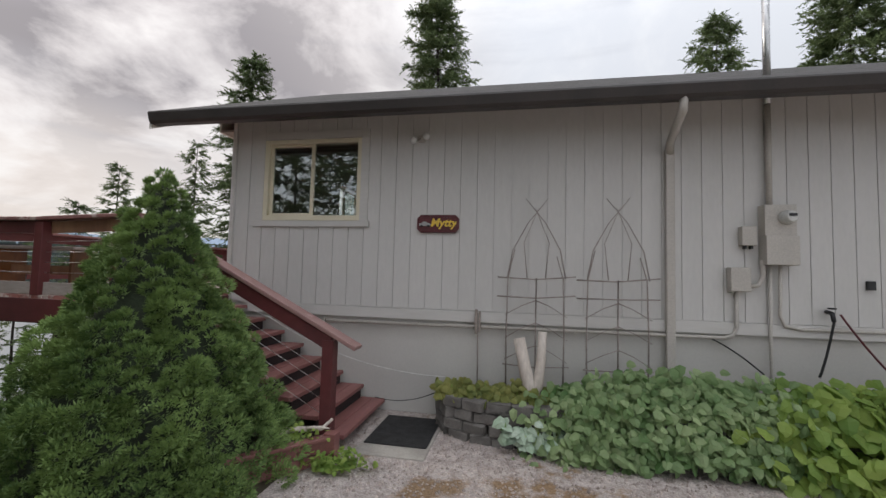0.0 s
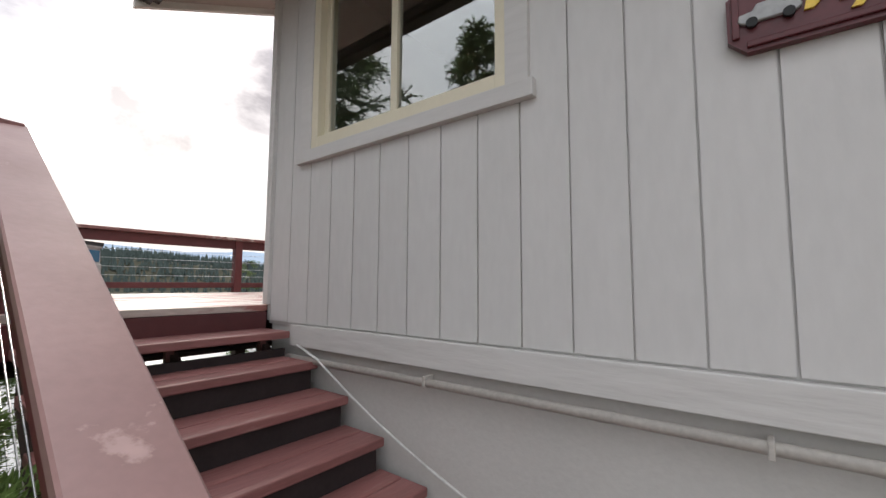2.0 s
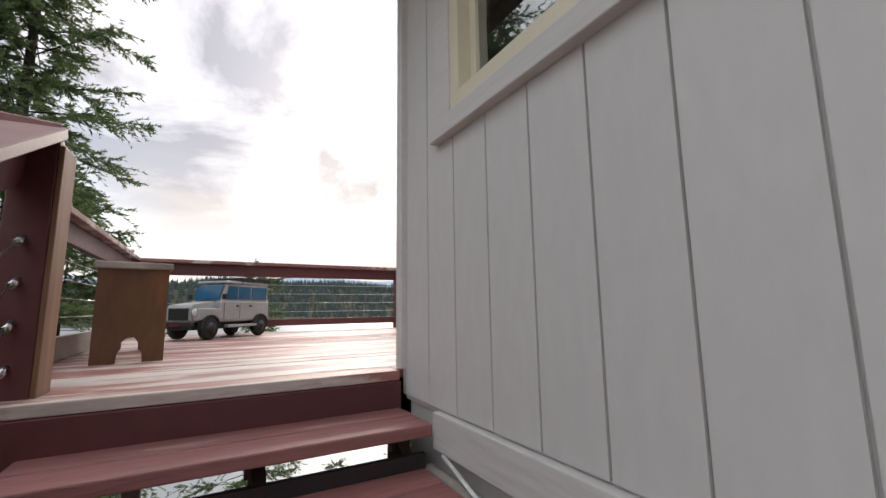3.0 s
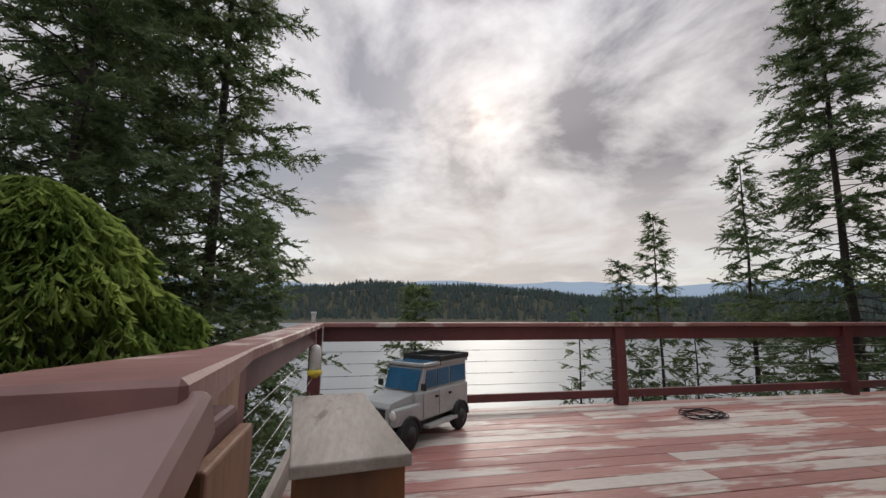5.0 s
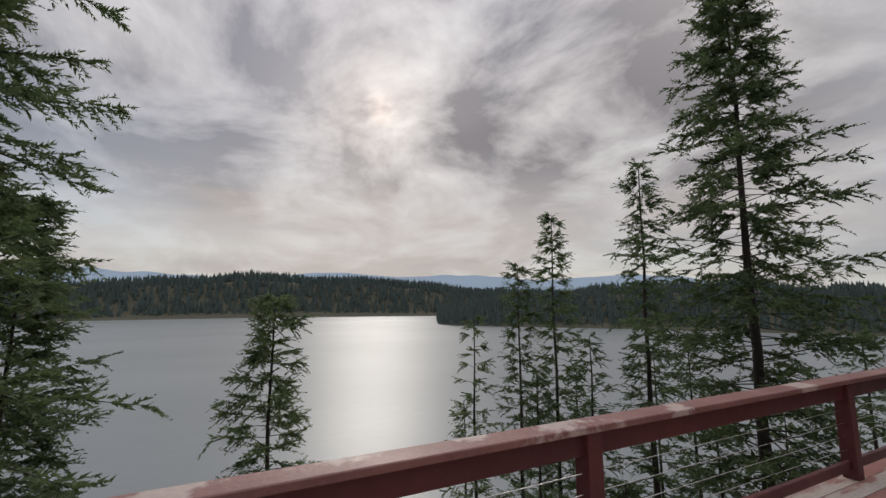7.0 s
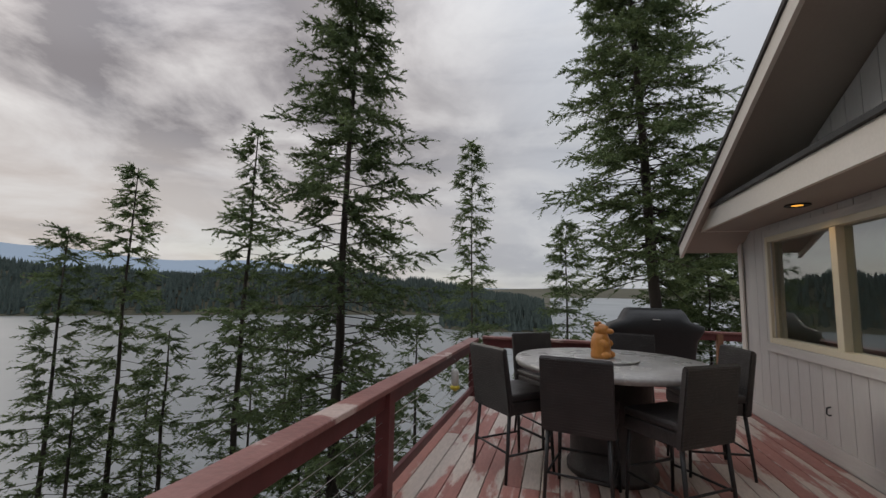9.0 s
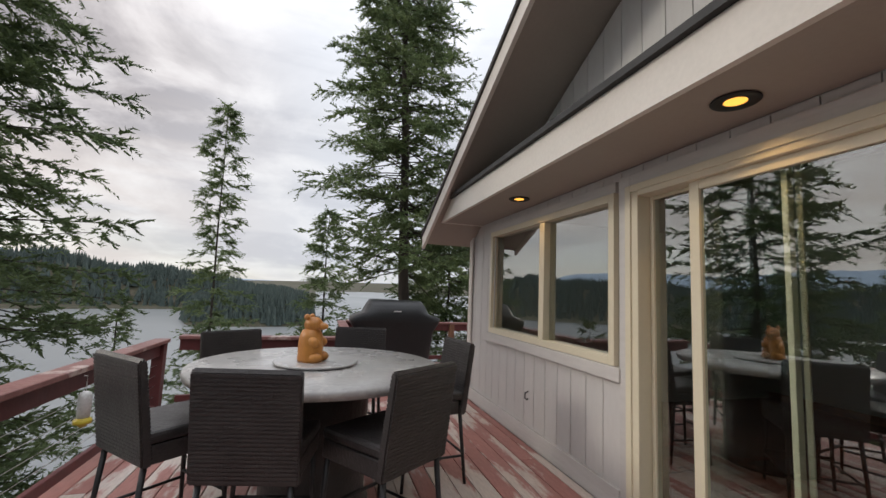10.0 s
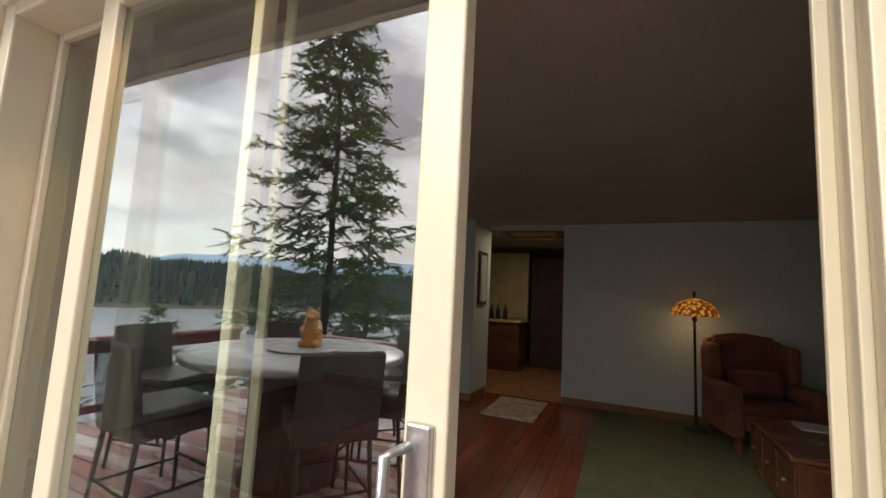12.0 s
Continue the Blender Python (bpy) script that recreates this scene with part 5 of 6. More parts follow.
part("stake", boxes(((3.285, -0.095, -0.36), (3.315, -0.065, -0.08)), ((3.330, -0.10, -0.34), (3.352, -0.07, -0.10)), bevel=0.004), GREYWOOD, peg)
part("stake_rod", rod([(3.318, -0.075, -0.12), (3.325, -0.07, -0.95)], 0.008, 6), TWIG, peg)
wire = thing("white_cable", "loose white cable from the stairs to the planter", "cable")
part("cable", rod([(0.42, -0.06, -0.22), (0.62, -0.06, -0.28)] + sag((0.62, -0.06, -0.28), (2.98, -0.14, -0.86), 0.16), 0.0065, 6), CABLE, wire)
wire2 = thing("black_cable", "thin black cable by the stair foot", "cable")
part("cable", rod(sag((2.1, -0.05, -1.18), (2.98, -0.10, -0.98), 0.09), 0.005, 6), RUBBER, wire2)
hose = thing("garden_tap", "brass garden tap with hoses on the foundation", "tap")
part("valve", rod([(6.85, -0.02, 0.04), (6.85, -0.10, 0.03), (6.85, -0.12, -0.05)], 0.02, 8), DARKSTEEL, hose)
part("wheel", rod([(6.85, -0.10, 0.07), (6.85, -0.10, 0.085)], 0.035, 10), DARKSTEEL, hose)
part("hose", rod(sag((6.85, -0.12, -0.05), (6.7, -0.14, -0.60), 0.05, 8), 0.012, 7), RUBBER, hose)
part("red_hose", rod(sag((6.92, -0.10, 0.02), (7.35, -0.16, -0.6), 0.03, 8), 0.010, 7), SIGNRED, hose)
wire3 = thing("black_cable", "black cable curving down into the plants", "cable")
part("cable", rod(sag((5.75, -0.04, -0.27), (6.25, -0.08, -0.62), -0.03), 0.008, 6), RUBBER, wire3)

meter = thing("electric_meter", "taupe painted electric meter cabinet with glass dial", "meter")
part("cabinet", boxes(((6.25, -0.14, 0.80), (6.54, -0.012, 1.12)), bevel=0.006), CONDUIT, meter)
part("breaker_box", boxes(((6.25, -0.165, 0.50), (6.55, -0.012, 0.80)), bevel=0.008), CONDUIT, meter)
bm = bmesh.new()
lathe(bm, [(0.070, 0.0), (0.070, 0.03), (0.060, 0.05), (0.058, 0.10), (0.045, 0.118)], (0, 0, 0), 20)
dial = part("meter_dial", bm, PLASTIC, meter, "round glass-covered meter dial")
dial.matrix_basis = pose(6.44, -0.14, 0.985, 90, 0, 0)
part("dial_label", boxes(((6.405, -0.262, 0.985), (6.475, -0.2575, 1.015))), DARKSTEEL, meter)
box1 = thing("junction_box", "small taupe painted junction box", "box")
part("case", boxes(((6.06, -0.10, 0.70), (6.20, -0.012, 0.90)), bevel=0.006), CONDUIT, box1)
part("clips", boxes(((6.09, -0.08, 0.665), (6.11, -0.03, 0.699)), ((6.15, -0.08, 0.665), (6.17, -0.03, 0.699))), DARKSTEEL, box1)
box2 = thing("junction_box", "taupe painted junction box fed by conduit", "box")
part("case", boxes(((5.94, -0.12, 0.22), (6.13, -0.012, 0.47)), bevel=0.008), CONDUIT, box2)
part("elbow", rod([(6.13, -0.07, 0.27), (6.22, -0.07, 0.29), (6.26, -0.07, 0.38), (6.26, -0.07, 0.55)], 0.022, 8), CONDUIT, box2)
mast = thing("service_mast", "grey steel service mast with looped wires through the eave", "mast")
part("mast_pipe", rod([(6.33, -0.07, 1.10), (6.33, -0.07, 2.2)], 0.028, 10), CONDUIT, mast)
part("upper_pipe", rod([(6.33, -0.07, 2.2), (6.33, -0.07, 3.7)], 0.035, 10), STEEL, mast)
for i in range(4):
    part("wire_loop", rod(sag((6.33, -0.10, 3.55 + 0.04 * i), (6.75 + 0.05 * i, -0.3, 3.6 + 0.05 * i), 0.20 + 0.05 * i), 0.010, 6), DARKSTEEL, mast)
part("service_wire", rod(sag((6.4, -0.3, 3.6), (14, -9, 5.0), 0.6), 0.010, 5), DARKSTEEL, mast)
spout = thing("downspout", "taupe painted rain downspout on the siding", "downspout")
part("outlet", rod([(5.31, -0.665, 2.08), (5.31, -0.64, 1.96), (5.36, -0.14, 1.80), (5.38, -0.06, 1.70)], 0.042, 8), CONDUIT, spout)
part("pipe", boxes(((5.335, -0.085, -0.62), (5.425, -0.02, 1.74)), bevel=0.01), CONDUIT, spout)
cap = thing("outlet_box", "small grey outlet on the siding", "outlet")
part("plate", boxes(((7.20, -0.05, 0.27), (7.27, -0.012, 0.36)), bevel=0.005), DARKSTEEL, cap)

# ---- deck things ----
bench = thing("bench", "weathered grey plank bench with orange-brown end boards", "bench", at=(-0.98, -1.10, 0), turn=8)
part("top", boxes(((-0.90, -0.165, 0.475), (0.03, 0.165, 0.51)), bevel=0.006), GREYWOOD, bench, "weathered grey top plank")
for xa, nm in ((-0.025, "end_board"), (-0.87, "end_board")):
    bm = bmesh.new()
    out = [(-0.150, 0.0), (-0.050, 0.0), (-0.045, 0.05), (-0.030, 0.075), (-0.030, 0.105), (-0.005, 0.13), (0.015, 0.13), (0.040, 0.105), (0.040, 0.075), (0.055, 0.05), (0.060, 0.0), (0.150, 0.0), (0.150, 0.474), (-0.150, 0.474)]
    prism(bm, out, 0, xa, xa + 0.03)
    part(nm, bm, BENCHEND, bench, "orange-brown board with a cut-out foot")
part("stretcher", boxes(((-0.839, -0.015, 0.20), (-0.026, 0.015, 0.30)), bevel=0.004), BARE, bench)

car = thing("model_car", "large silver model off-road car with blue windows standing on the deck", "model car", at=(-2.96, -0.63, 0.0), turn=-45.5)
car.scale = (1.06, 1.08, 1.18)
# local x runs to the bonnet
body = part("body", boxes(((-0.40, -0.165, 0.13), (0.22, 0.165, 0.29)), bevel=0.012), SILVER, car)
bm = bmesh.new()
prism(bm, [(0.205, 0.13), (0.46, 0.13), (0.47, 0.15), (0.47, 0.24), (0.45, 0.262), (0.20, 0.29)], 1, -0.125, 0.125)
part("bonnet", bm, SILVER, car)
for s in (-1, 1):
    part("wing", boxes(((0.20, min(s * 0.125, s * 0.172), 0.145), (0.455, max(s * 0.125, s * 0.172), 0.235)), bevel=0.008), SILVER, car)
    part("sill", boxes(((-0.20, min(s * 0.15, s * 0.20), 0.085), (0.15, max(s * 0.15, s * 0.20), 0.105)), bevel=0.004), SILVER, car)
cabin = bmesh.new()
prism(cabin, [(-0.395, 0.29), (0.20, 0.29), (0.145, 0.425), (-0.385, 0.435)], 1, -0.150, 0.150)
part("cabin", cabin, SILVER, car)
part("roof", boxes(((-0.40, -0.16, 0.432), (0.16, 0.16, 0.452)), bevel=0.006), SILVER, car)
part("roof_hatch", boxes(((0.0, -0.135, 0.4525), (0.14, 0.135, 0.457)), bevel=0.002), BLUEPANE, car, "pale blue glazed roof hatch")
rk = part("roof_rack", boxes(((-0.41, -0.165, 0.453), (-0.40, 0.165, 0.485)), ((-0.03, -0.165, 0.453), (-0.02, 0.165, 0.485)), ((-0.40, -0.165, 0.453), (-0.03, -0.157, 0.485)), ((-0.40, 0.157, 0.453), (-0.03, 0.165, 0.485))), BLACK, car)
for i in range(5):
    part("slat", boxes(((-0.375 + i * 0.078, -0.156, 0.456), (-0.345 + i * 0.078, 0.156, 0.464))), BLACK, rk)
for k in range(4):
    part("rack_leg", rod([(-0.395 if k % 2 else -0.03, 0.158 if k < 2 else -0.158, 0.43), (-0.395 if k % 2 else -0.03, 0.162 if k < 2 else -0.162, 0.455)], 0.004, 6), BLACK, rk)
bm = bmesh.new()
prism(bm, [(0.206, 0.300), (0.215, 0.300), (0.166, 0.418), (0.157, 0.418)], 1, -0.135, 0.135)
part("windscreen", bm, BLUEPANE, car, "blue windscreen")
for s in (-1, 1):
    for xa, xb in ((0.01, 0.145), (-0.15, -0.005), (-0.37, -0.17)):
        bm = bmesh.new()
        prism(bm, [(xa, 0.305), (xb, 0.305), (xb - 0.025 * (xb > 0.1), 0.41), (xa, 0.41)], 1, min(s * 0.1515, s * 0.156), max(s * 0.1515, s * 0.156))
        part("side_window", bm, BLUEPANE, car, "blue side window")
    for xa, xb in ((0.0, 0.175), (-0.165, -0.008)):
        d = part("door", boxes(((xa, min(s * 0.166, s * 0.172), 0.145), (xb, max(s * 0.166, s * 0.172), 0.285)), bevel=0.003), SILVER, car)
        part("handle", boxes(((xa + 0.015, min(s * 0.1725, s * 0.180), 0.245), (xa + 0.045, max(s * 0.1725, s * 0.180), 0.258))), BLACK, d)
    part("mirror", boxes(((0.19, min(s * 0.165, s * 0.205), 0.305), (0.205, max(s * 0.165, s * 0.205), 0.345)), bevel=0.004), BLACK, car)
    bm = bmesh.new()
    lathe(bm, [(0.026, 0.0), (0.024, 0.008), (0.004, 0.012)], (0, 0, 0), 14)
    hl = part("headlight", bm, PLASTIC, car)
    hl.matrix_basis = pose(0.456, s * 0.148, 0.205, 0, 90, 0)
    for xw in (0.325, -0.27):
        bm = bmesh.new()
        lathe(bm, [(0.05, -0.032), (0.078, -0.030), (0.086, -0.018), (0.086, 0.018), (0.078, 0.030), (0.05, 0.032)], (0, 0, 0), 22)
        wh = part("wheel", bm, RUBBER, car)
        wh.matrix_basis = pose(xw, s * 0.158, 0.086, 90, 0, 0)
        bm = bmesh.new()
        lathe(bm, [(0.045, 0.028), (0.046, 0.036), (0.015, 0.040), (0.012, 0.045)], (0, 0, 0), 16)
        part("rim", bm, DARKSTEEL, wh).matrix_basis = pose(0, 0, 0, 180 if s > 0 else 0, 0, 0)
        bm = bmesh.new()
        pts = [(xw + 0.10 * math.cos(a), 0.086 + 0.10 * math.sin(a)) for a in (math.pi * k / 8 for k in range(9))]
        inn = [(xw + 0.088 * math.cos(a), 0.086 + 0.088 * math.sin(a)) for a in (math.pi * k / 8 for k in range(8, -1, -1))]
        prism(bm, pts + inn, 1, min(s * 0.150, s * 0.192), max(s * 0.150, s * 0.192))
        part("wheel_arch", bm, BLACK, car)
part("grille", boxes(((0.469, -0.10, 0.150), (0.478, 0.10, 0.235)), bevel=0.003), BLACK, car)
part("bumper", boxes(((0.47, -0.17, 0.10), (0.50, 0.17, 0.135)), bevel=0.005), BLACK, car)
part("number_plate", boxes(((0.5005, -0.05, 0.105), (0.504, 0.05, 0.13))), SIGNRED, car)
part("chassis", boxes(((-0.38, -0.11, 0.075), (0.45, 0.11, 0.135))), BLACK, car)

feeder = thing("bird_feeder", "clear bottle bird feeder with a yellow base on the rail", "bird feeder")
bm = bmesh.new()
lathe(bm, [(0.020, 0.0), (0.036, 0.012), (0.038, 0.14), (0.030, 0.165), (0.012, 0.175)], (-2.80, -1.385, 0.495), 18)
part("bottle", bm, PLASTIC, feeder)
bm = bmesh.new()
lathe(bm, [(0.018, -0.045), (0.030, -0.03), (0.050, -0.022), (0.050, 0.0), (0.038, 0.004), (0.038, 0.012)], (-2.80, -1.385, 0.492), 18)
part("feeding_base", bm, YELLOW, feeder, "yellow plastic feeding base")
part("hanger", rod([(-2.80, -1.385, 0.668), (-2.80, -1.39, 0.77), (-2.80, -1.43, 0.775)], 0.003, 6), STEEL, feeder)
feeder2 = copy_thing(feeder, pose(-0.62, 7.2, 0.0))
clamp = thing("rail_clamp", "small steel clamp standing on the rail corner", "clamp")
part("clamp", boxes(((-3.62, -1.51, 0.801), (-3.585, -1.475, 0.88)), ((-3.63, -1.515, 0.87), (-3.575, -1.47, 0.895)), bevel=0.005), STEEL, clamp)
coil = thing("cable_coil", "loose coil of black cable lying on the deck", "cable")
rnd = random.Random(5)
for i in range(5):
    r = 0.15 + 0.02 * rnd.random()
    cx, cy = -3.02 + rnd.uniform(-.02, .02), 1.90 + rnd.uniform(-.03, .03)
    part("loop", rod([(cx + r * 0.8 * math.cos(2 * math.pi * k / 28), cy + r * 1.2 * math.sin(2 * math.pi * k / 28), 0.007 + 0.008 * i + 0.006 * math.sin(k + i)) for k in range(29)], 0.0045, 5), RUBBER, coil)

# wicker bar chairs round the stone table
TX, TY, TZ = -1.97, 5.46, 0.90


def bar_chair():
    c = thing("bar_chair", "dark brown wicker bar chair with slim metal legs", "chair", "chairs round the table")
    part("seat", boxes(((-0.235, -0.24, 0.60), (0.235, 0.22, 0.66)), bevel=0.02), WICKER, c)
    bm = bmesh.new()
    prof = [(0.185, 0.50), (0.235, 0.50), (0.300, 1.00), (0.285, 1.025), (0.262, 1.02)]
    prism(bm, prof, 0, -0.245, 0.245)
    bmesh.ops.bevel(bm, geom=list(bm.edges), offset=0.008, segments=2, affect="EDGES")
    b = part("backrest", bm, WICKER, c)
    bm = bmesh.new()
    for i in range(26):
        z = 0.515 + i * 0.019
        y = 0.235 + (z - 0.50) * 0.13
        box(bm, (-0.24, y - 0.004, z), (0.24, y + 0.004, z + 0.012))
        yf = 0.187 + (z - 0.50) * 0.150
        box(bm, (-0.24, yf - 0.004, z), (0.24, yf + 0.004, z + 0.012))
    tagged(part("weave", bm, WICKER, b), kind="stuff")
    part("apron", boxes(((-0.23, -0.235, 0.50), (0.23, 0.19, 0.599)), bevel=0.012), WICKER, c)
    for sx in (-1, 1):
        part("leg", rod([(sx * 0.205, -0.21, 0.52), (sx * 0.225, -0.235, 0.0)], 0.016, 8, 0.012), DARKSTEEL, c)
        part("leg", rod([(sx * 0.205, 0.205, 0.52), (sx * 0.225, 0.255, 0.0)], 0.016, 8, 0.012), DARKSTEEL, c)
        part("side_rung", rod([(sx * 0.218, -0.225, 0.20), (sx * 0.218, 0.235, 0.20)], 0.009, 7), DARKSTEEL, c)
    part("foot_rail", rod([(-0.216, -0.222, 0.24), (0.216, -0.222, 0.24)], 0.011, 7), DARKSTEEL, c)
    part("back_rung", rod([(-0.216, 0.23, 0.22), (0.216, 0.23, 0.22)], 0.009, 7), DARKSTEEL, c)
    return c


# place of each backrest's middle, and the way the back faces
SEATS = [(-2.28, 4.60, -102), (-1.44, 4.65, -53), (-0.89, 5.80, 8), (-1.60, 6.74, 77), (-2.68, 6.32, 128), (-2.96, 5.05, -136)]
first = None
for bx, by, way in SEATS:
    m = pose(bx - 0.28 * math.cos(radians(way)), by - 0.28 * math.sin(radians(way)), 0, 0, 0, way - 90)
    if first is None:
        first = bar_chair()
        first.matrix_basis = m
    else:
        copy_thing(first, m)

table = thing("round_table", "round grey stone-topped bar table with a dark wicker base", "table")
bm = bmesh.new()
lathe(bm, [(0.70, TZ - 0.055), (0.785, TZ - 0.05), (0.795, TZ - 0.02), (0.785, TZ), (0.30, TZ)], (TX, TY, 0), 56)
part("tabletop", bm, TABLETOP, table)
bm = bmesh.new()
lathe(bm, [(0.36, 0.0), (0.36, 0.05), (0.33, 0.08), (0.33, TZ - 0.10), (0.60, TZ - 0.075), (0.60, TZ - 0.056)], (TX, TY, 0), 28)
part("pedestal", bm, WICKER, table, "dark wicker drum base")
susan = thing("lazy_susan", "thin grey turntable on the table", "turntable")
bm = bmesh.new()
lathe(bm, [(0.24, TZ + 0.001), (0.265, TZ + 0.008), (0.268, TZ + 0.016), (0.26, TZ + 0.020)], (TX - 0.03, TY - 0.02, 0), 40)
part("disc", bm, TABLETOP, susan)
# carved bear: one plain mesh of rounded masses
def blob(bm, c, r, turn=0.0):
    s = bmesh.ops.create_icosphere(bm, subdivisions=3, radius=1.0)
    bmesh.ops.transform(bm, matrix=Matrix.Translation(c) @ pose(0, 0, 0, 0, turn, 0) @ Matrix.Diagonal((*r, 1)), verts=s["verts"])


bear = new("carved_bear", bpy.data.meshes.new("carved_bear"))
bm = bmesh.new()
lathe(bm, [(0.078, 0.0), (0.082, 0.02), (0.078, 0.05), (0.080, 0.10), (0.074, 0.16), (0.058, 0.20), (0.03, 0.215)], (0, 0, 0), 18)
blob(bm, (0.012, 0, 0.235), (0.062, 0.055, 0.052))
blob(bm, (0.072, 0, 0.228), (0.042, 0.028, 0.024))
blob(bm, (-0.02, 0.035, 0.285), (0.02, 0.016, 0.02)); blob(bm, (-0.02, -0.035, 0.285), (0.02, 0.016, 0.02))
for s in (-1, 1):
    blob(bm, (0.045, s * 0.055, 0.13), (0.045, 0.026, 0.03), 25)
    blob(bm, (0.06, s * 0.05, 0.03), (0.045, 0.032, 0.032))
for f in bm.faces:
    f.smooth = True
bm.to_mesh(bear.data); bm.free()
bear.data.materials.append(BEARWOOD)
bear.matrix_basis = pose(TX - 0.07, TY - 0.04, TZ + 0.021, 0, 0, -25)
tagged(bear, "honey-coloured carved wooden bear on the turntable", "figurine")

grill = thing("covered_grill", "gas grill under a black vinyl cover", "grill")
GX, GY = -0.78, 9.75
rnd = random.Random(77)
vs, fs = [], []
prof = [(0.60, 0.30, 0.14), (0.62, 0.31, 0.40), (0.66, 0.32, 0.70), (0.76, 0.34, 0.86), (0.77, 0.34, 0.94), (0.56, 0.33, 1.02), (0.50, 0.29, 1.14), (0.45, 0.20, 1.22), (0.40, 0.10, 1.235)]
N = 40
for hx, hy, z in prof:
    for k in range(N):
        a = 2 * math.pi * k / N
        ca, sa = math.cos(a), math.sin(a)
        e = 0.35
        x = hx * math.copysign(abs(ca) ** e, ca)
        y = hy * math.copysign(abs(sa) ** e, sa)
        w = 0.018 * noise.noise((x * 5, y * 5, z * 4)) + 0.012 * math.sin(a * 9 + z * 3) * (1 - z)
        vs.append((GX + x + w, GY + y + w, z + 0.012 * noise.noise((x * 6, y * 6, z))))
for i in range(len(prof) - 1):
    for k in range(N):
        fs.append((i * N + k, i * N + (k + 1) % N, (i + 1) * N + (k + 1) % N, (i + 1) * N + k))
fs.append(tuple((len(prof) - 1) * N + k for k in range(N)))
cv = raw("cover", vs, fs, COVER, grill)
for p in cv.data.polygons:
    p.use_smooth = True
part("mark", boxes(((GX - 0.06, GY - 0.343, 1.045), (GX + 0.06, GY - 0.336, 1.06))), PLASTIC, grill, "small white mark")
part("base", boxes(((GX - 0.55, GY - 0.25, 0.05), (GX + 0.55, GY + 0.25, 0.16)), bevel=0.01), DARKSTEEL, grill)
for sx in (-1, 1):
    for sy in (-1, 1):
        bm = bmesh.new()
        lathe(bm, [(0.028, -0.012), (0.03, 0), (0.028, 0.012)], (0, 0, 0), 12)
        part("caster", bm, RUBBER, grill).matrix_basis = pose(GX + sx * 0.5, GY + sy * 0.2, 0.03, 90, 0, 0)

for y in (3.87, 5.99, 1.75):
    can = thing("recessed_lamp", "warm lit recessed lamp in the soffit", "lamp", "recessed soffit lamps", at=(-0.285, y, 2.305))
    bm = bmesh.new()
    lathe(bm, [(0.062, 0.0), (0.095, -0.002), (0.098, -0.008), (0.092, -0.013), (0.064, -0.008)], (0, 0, 0), 28)
    part("trim_ring", bm, BLACK, can, "dark bronze trim ring")
    bm = bmesh.new()
    lathe(bm, [(0.01, 0.004), (0.055, 0.002), (0.062, -0.003), (0.04, -0.010), (0.01, -0.013)], (0, 0, 0), 22)
    part("bulb", bm, BULB, can, "glowing amber flood bulb")
hook = thing("hose_hook", "small dark metal hook on the siding", "hook", at=(-0.012, 6.26, 0.45))
part("hook", rod([(0, 0, 0.03), (-0.03, 0, 0.02), (-0.035, 0, -0.03), (-0.015, 0, -0.045), (0, 0.0, -0.04)], 0.007, 7), DARKSTEEL, hook)

# leafy shrub beyond the stair-side rail
clumped_bush("weeping_tree", "bright green leafy weeping tree by the deck", (-3.4, -3.6, -3.4), lambda f: 1.75 * (1 - f ** 3) ** 0.6 * (0.55 + 0.45 * min(f * 2.5, 1)), 5.3, 34000, 0.10, WEEPING, "tree", 9, -1.3, 0.07, 1.6)
clumped_bush("leafy_bush", "pale green bush below the deck rail", (-9.2, 3.6, ground_height(-9.2, 3.6)), lambda f: 1.3 * (1 - f) ** 0.5, 3.4, 7000, 0.10, BIRCH, "bush", 10)
clumped_bush("leafy_bush", "dark green bush on the bank", (-8.6, 9.6, ground_height(-8.6, 9.6)), lambda f: 1.4 * (1 - f) ** 0.5, 3.2, 7000, 0.11, FIR, "bush", 15)

# ---- living room seen through the glass ----
lamp = thing("floor_lamp", "bronze floor lamp with an amber stained glass shade", "lamp", at=(5.02, 2.46, 0.0))
bm = bmesh.new()
lathe(bm, [(0.14, 0.0), (0.14, 0.02), (0.06, 0.045), (0.018, 0.07), (0.014, 0.3), (0.018, 0.32), (0.014, 0.34), (0.014, 1.20), (0.03, 1.22), (0.02, 1.26), (0.014, 1.30), (0.012, 1.50), (0.02, 1.52), (0.004, 1.56)], (0, 0, 0), 16)
part("stand", bm, DARKSTEEL, lamp)
bm = bmesh.new()
lathe(bm, [(0.235, 1.27), (0.24, 1.29), (0.215, 1.36), (0.15, 1.43), (0.04, 1.47)], (0, 0, 0), 24)
part("shade", bm, AMBER, lamp, "glowing amber stained glass shade")
armc = thing("armchair", "rust-brown upholstered wing armchair", "armchair", at=(4.76, 1.93, 0.0), turn=-78)
armc.scale = (1.06, 1.0, 1.02)
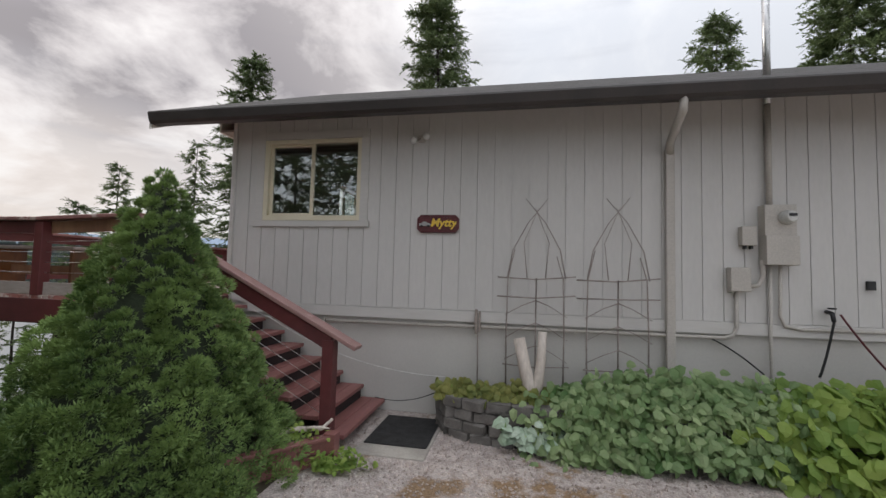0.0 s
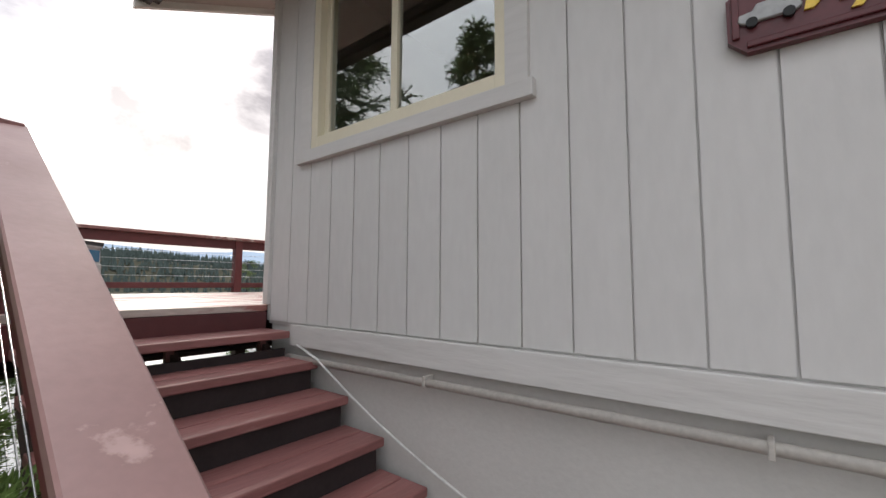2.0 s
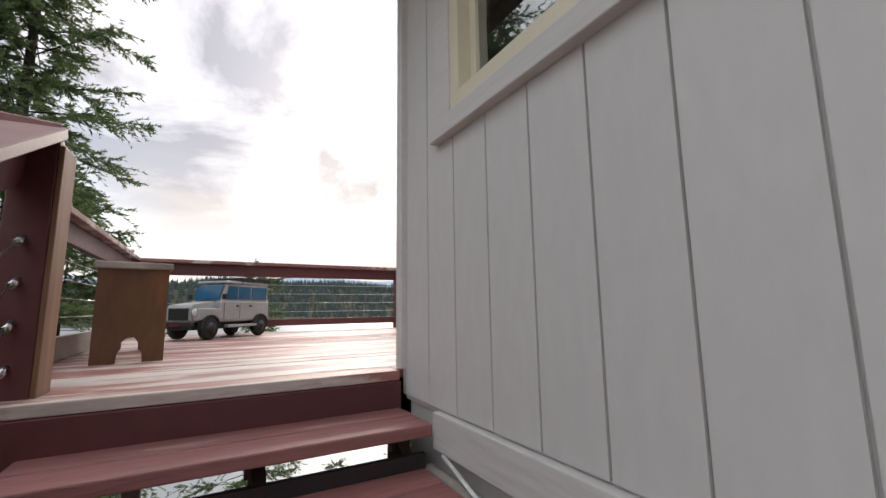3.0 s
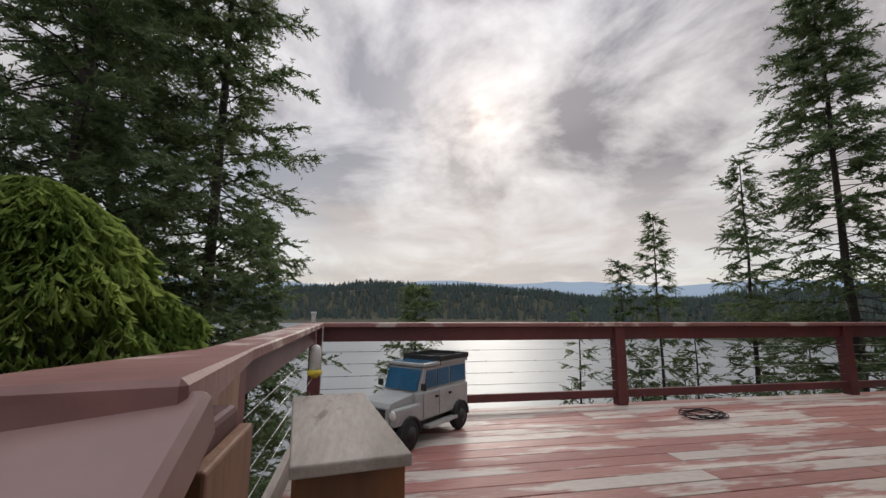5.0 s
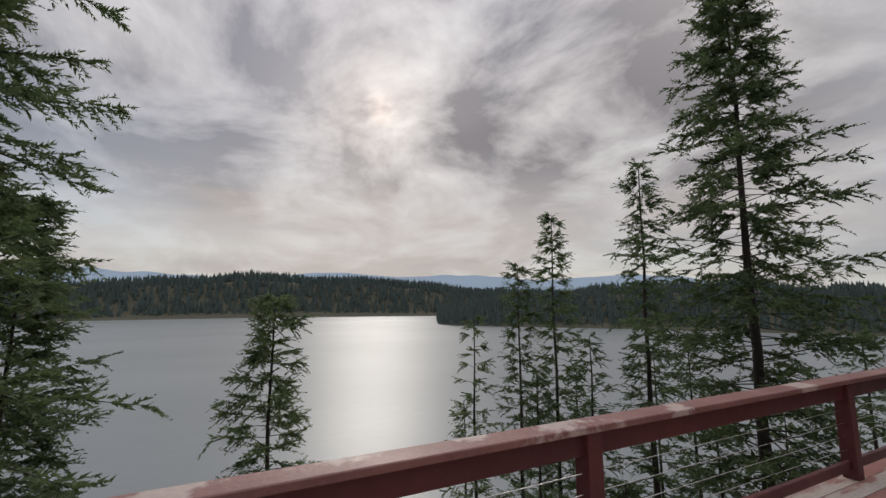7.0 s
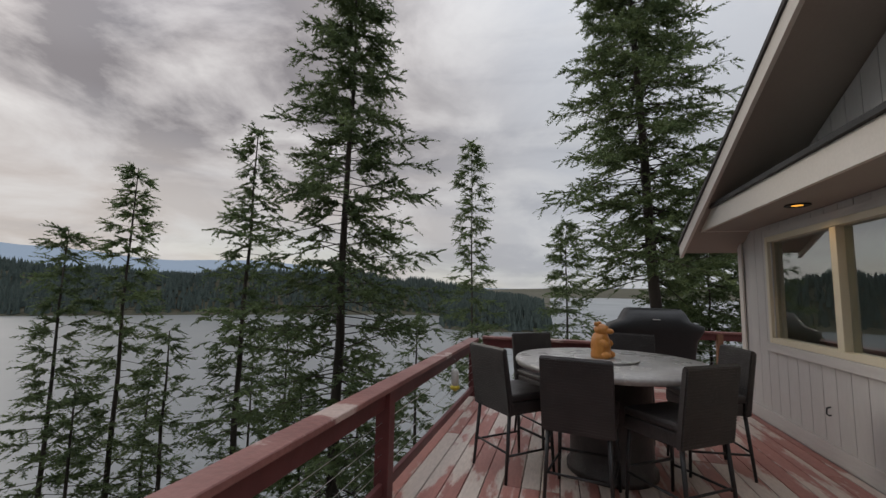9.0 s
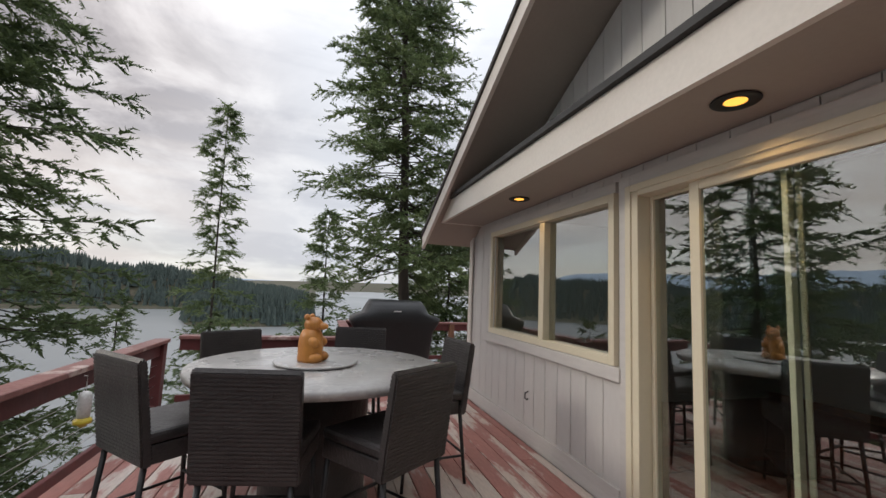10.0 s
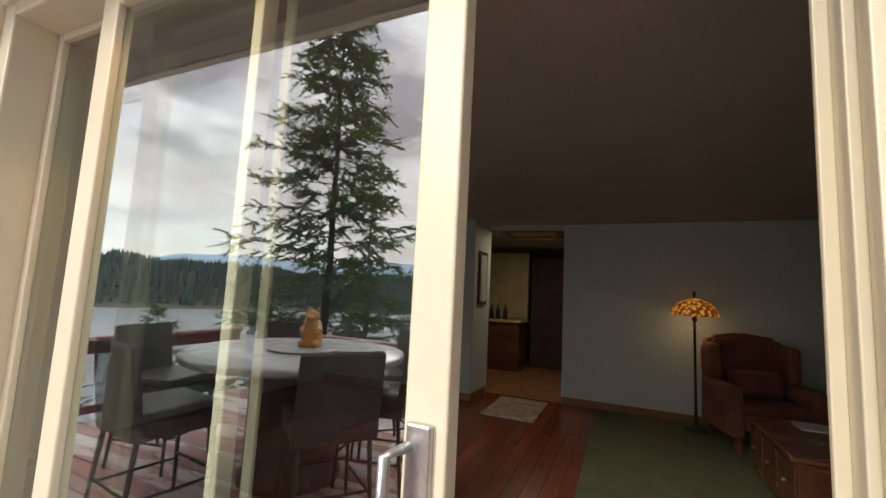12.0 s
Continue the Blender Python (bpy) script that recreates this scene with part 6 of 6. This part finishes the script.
# local -y is the front
part("seat", boxes(((-0.29, -0.36, 0.22), (0.29, 0.28, 0.46)), bevel=0.05), ARMCH, armc)
bm = bmesh.new()
prism(bm, [(-0.36, 0.25), (0.36, 0.25), (0.38, 0.95), (0.30, 1.05), (0.0, 1.09), (-0.30, 1.05), (-0.38, 0.95)], 1, 0.26, 0.42)
bmesh.ops.bevel(bm, geom=list(bm.edges), offset=0.04, segments=2, affect="EDGES")
part("backrest", bm, ARMCH, armc)
for s in (-1, 1):
    part("armrest", boxes(((min(s * 0.27, s * 0.42), -0.36, 0.15), (max(s * 0.27, s * 0.42), 0.30, 0.62)), bevel=0.05), ARMCH, armc)
    part("wing", boxes(((min(s * 0.30, s * 0.40), 0.05, 0.60), (max(s * 0.30, s * 0.40), 0.30, 0.98)), bevel=0.04), ARMCH, armc)
    for y in (-0.3, 0.3):
        part("leg", boxes(((s * 0.32 - 0.025, y - 0.025, 0.0), (s * 0.32 + 0.025, y + 0.025, 0.16)), bevel=0.005), CHEST, armc)
part("cushion", boxes(((-0.22, -0.02, 0.46), (0.22, 0.20, 0.72)), bevel=0.06), ARMCH, armc, "rust-brown loose cushion")
chest = thing("coffee_table", "dark cherry chest coffee table with drawers", "table", at=(3.40, 1.70, 0.0))
part("body", boxes(((-0.52, -0.50, 0.05), (0.52, 0.50, 0.44)), bevel=0.008), CHEST, chest)
part("top", boxes(((-0.56, -0.54, 0.44), (0.56, 0.54, 0.475)), bevel=0.008), CHEST, chest)
for i in range(3):
    d = part("drawer", boxes(((-0.50 + 0.34 * i, 0.50, 0.12), (-0.18 + 0.34 * i, 0.512, 0.40)), bevel=0.003), CHEST, chest)
    part("knob", rod([(-0.34 + 0.34 * i, 0.512, 0.26), (-0.34 + 0.34 * i, 0.535, 0.26)], 0.012, 8), STEEL, d)
part("side_panel", boxes(((-0.532, -0.42, 0.12), (-0.52, 0.42, 0.40)), bevel=0.003), CHEST, chest)
for sx in (-1, 1):
    for sy in (-1, 1):
        bm = bmesh.new()
        lathe(bm, [(0.03, 0.0), (0.045, 0.02), (0.03, 0.05)], (sx * 0.46, sy * 0.44, 0), 12)
        part("foot", bm, CHEST, chest)
book = thing("magazine", "white magazine lying on the coffee table", "magazine")
part("pages", boxes(((3.60, 1.62, 0.476), (3.85, 1.95, 0.488)), bevel=0.002), PLASTIC, book)
rug = thing("rug", "pale patterned rug on the cherry floor", "rug")
part("rug", boxes(((4.25, 4.12, 0.001), (5.22, 4.75, 0.014)), bevel=0.004), RUG, rug)
thermo = thing("thermostat", "small round white thermostat on the wall", "thermostat", at=(5.349, 3.55, 1.56))
bm = bmesh.new()
lathe(bm, [(0.042, 0.0), (0.042, 0.015), (0.034, 0.022)], (0, 0, 0), 18)
part("dial", bm, PLASTIC, thermo).matrix_basis = pose(0, 0, 0, 0, -90, 0)
pic = thing("framed_picture", "dark framed picture on the wall corner", "picture")
part("frame", boxes(((4.90, 5.035, 1.25), (5.25, 5.059, 2.0)), bevel=0.006), CHEST, pic)
part("canvas", boxes(((4.95, 5.030, 1.30), (5.20, 5.0345, 1.95))), WALLINT, pic)
counter = thing("kitchen_counter", "red-brown kitchen counter cabinet", "cabinet")
part("body", boxes(((7.2, 5.0, 0.0), (7.9, 5.95, 0.90)), bevel=0.006), CHEST, counter)
part("worktop", boxes(((7.15, 4.96, 0.90), (7.9, 5.95, 0.94)), bevel=0.005), CREAMWALL, counter)
upper = thing("wall_cabinet", "pale yellow wall cabinet above the counter", "cabinet")
part("body", boxes(((7.9, 5.0, 0.95), (8.0, 6.1, 2.3)), bevel=0.006), CREAMWALL, upper)
for i, y in enumerate((5.35, 5.5, 5.63)):
    bt = thing("bottle", "dark glass bottle standing on the counter", "bottle", "bottles on the counter", at=(7.5, y, 0.94))
    bm = bmesh.new()
    lathe(bm, [(0.04, 0.0), (0.042, 0.01), (0.042, 0.17), (0.015, 0.22), (0.015, 0.28)], (0, 0, 0), 14)
    part("glass", bm, DARKSTEEL, bt)
fridge = thing("tall_cabinet", "dark brown tall cabinet in the kitchen", "cabinet")
part("body", boxes(((8.0, 4.1, 0.0), (8.7, 4.95, 2.2)), bevel=0.01), DARKWOOD, fridge)
part("door", boxes(((7.98, 4.13, 0.05), (8.0, 4.92, 2.15)), bevel=0.004), DARKWOOD, fridge)
lightbox = thing("ceiling_light", "brown framed ceiling light in the kitchen", "light")
part("frame", boxes(((5.55, 4.08, 2.36), (6.35, 4.15, 2.419)), ((5.55, 4.88, 2.36), (6.35, 4.95, 2.419)), ((5.55, 4.15, 2.36), (5.62, 4.88, 2.419)), ((6.28, 4.15, 2.36), (6.35, 4.88, 2.419))), CHEST, lightbox)
part("diffuser", boxes(((5.62, 4.15, 2.39), (6.28, 4.88, 2.418))), CREAMWALL, lightbox)
blind = thing("door_blind", "dark pleated shade rolled up over the door", "blind")
part("headrail", boxes(((0.145, 2.98, 2.06), (0.21, 4.74, 2.14)), bevel=0.006), DARKWOOD, blind)

# lamps of the house
for y in (3.87, 5.99):
    bl = new("soffit_light", bpy.data.lights.new("soffit_light", "SPOT"))
    bl.data.energy, bl.data.color, bl.data.spot_size, bl.data.shadow_soft_size = 2.2, (1.0, 0.62, 0.25), radians(120), 0.05
    bl.matrix_world = look((-0.285, y, 2.28), (-0.285, y, 0))
il = new("floor_lamp_light", bpy.data.lights.new("floor_lamp_light", "POINT"))
il.data.energy, il.data.color, il.data.shadow_soft_size = 0.3, (1.0, 0.66, 0.32), 0.08
il.location = (5.02, 2.46, 1.20)
kl = new("kitchen_light", bpy.data.lights.new("kitchen_light", "AREA"))
kl.data.energy, kl.data.color, kl.data.size = 1.9, (1.0, 0.82, 0.55), 0.5
kl.matrix_world = look((5.95, 4.5, 2.37), (5.95, 4.5, 0))
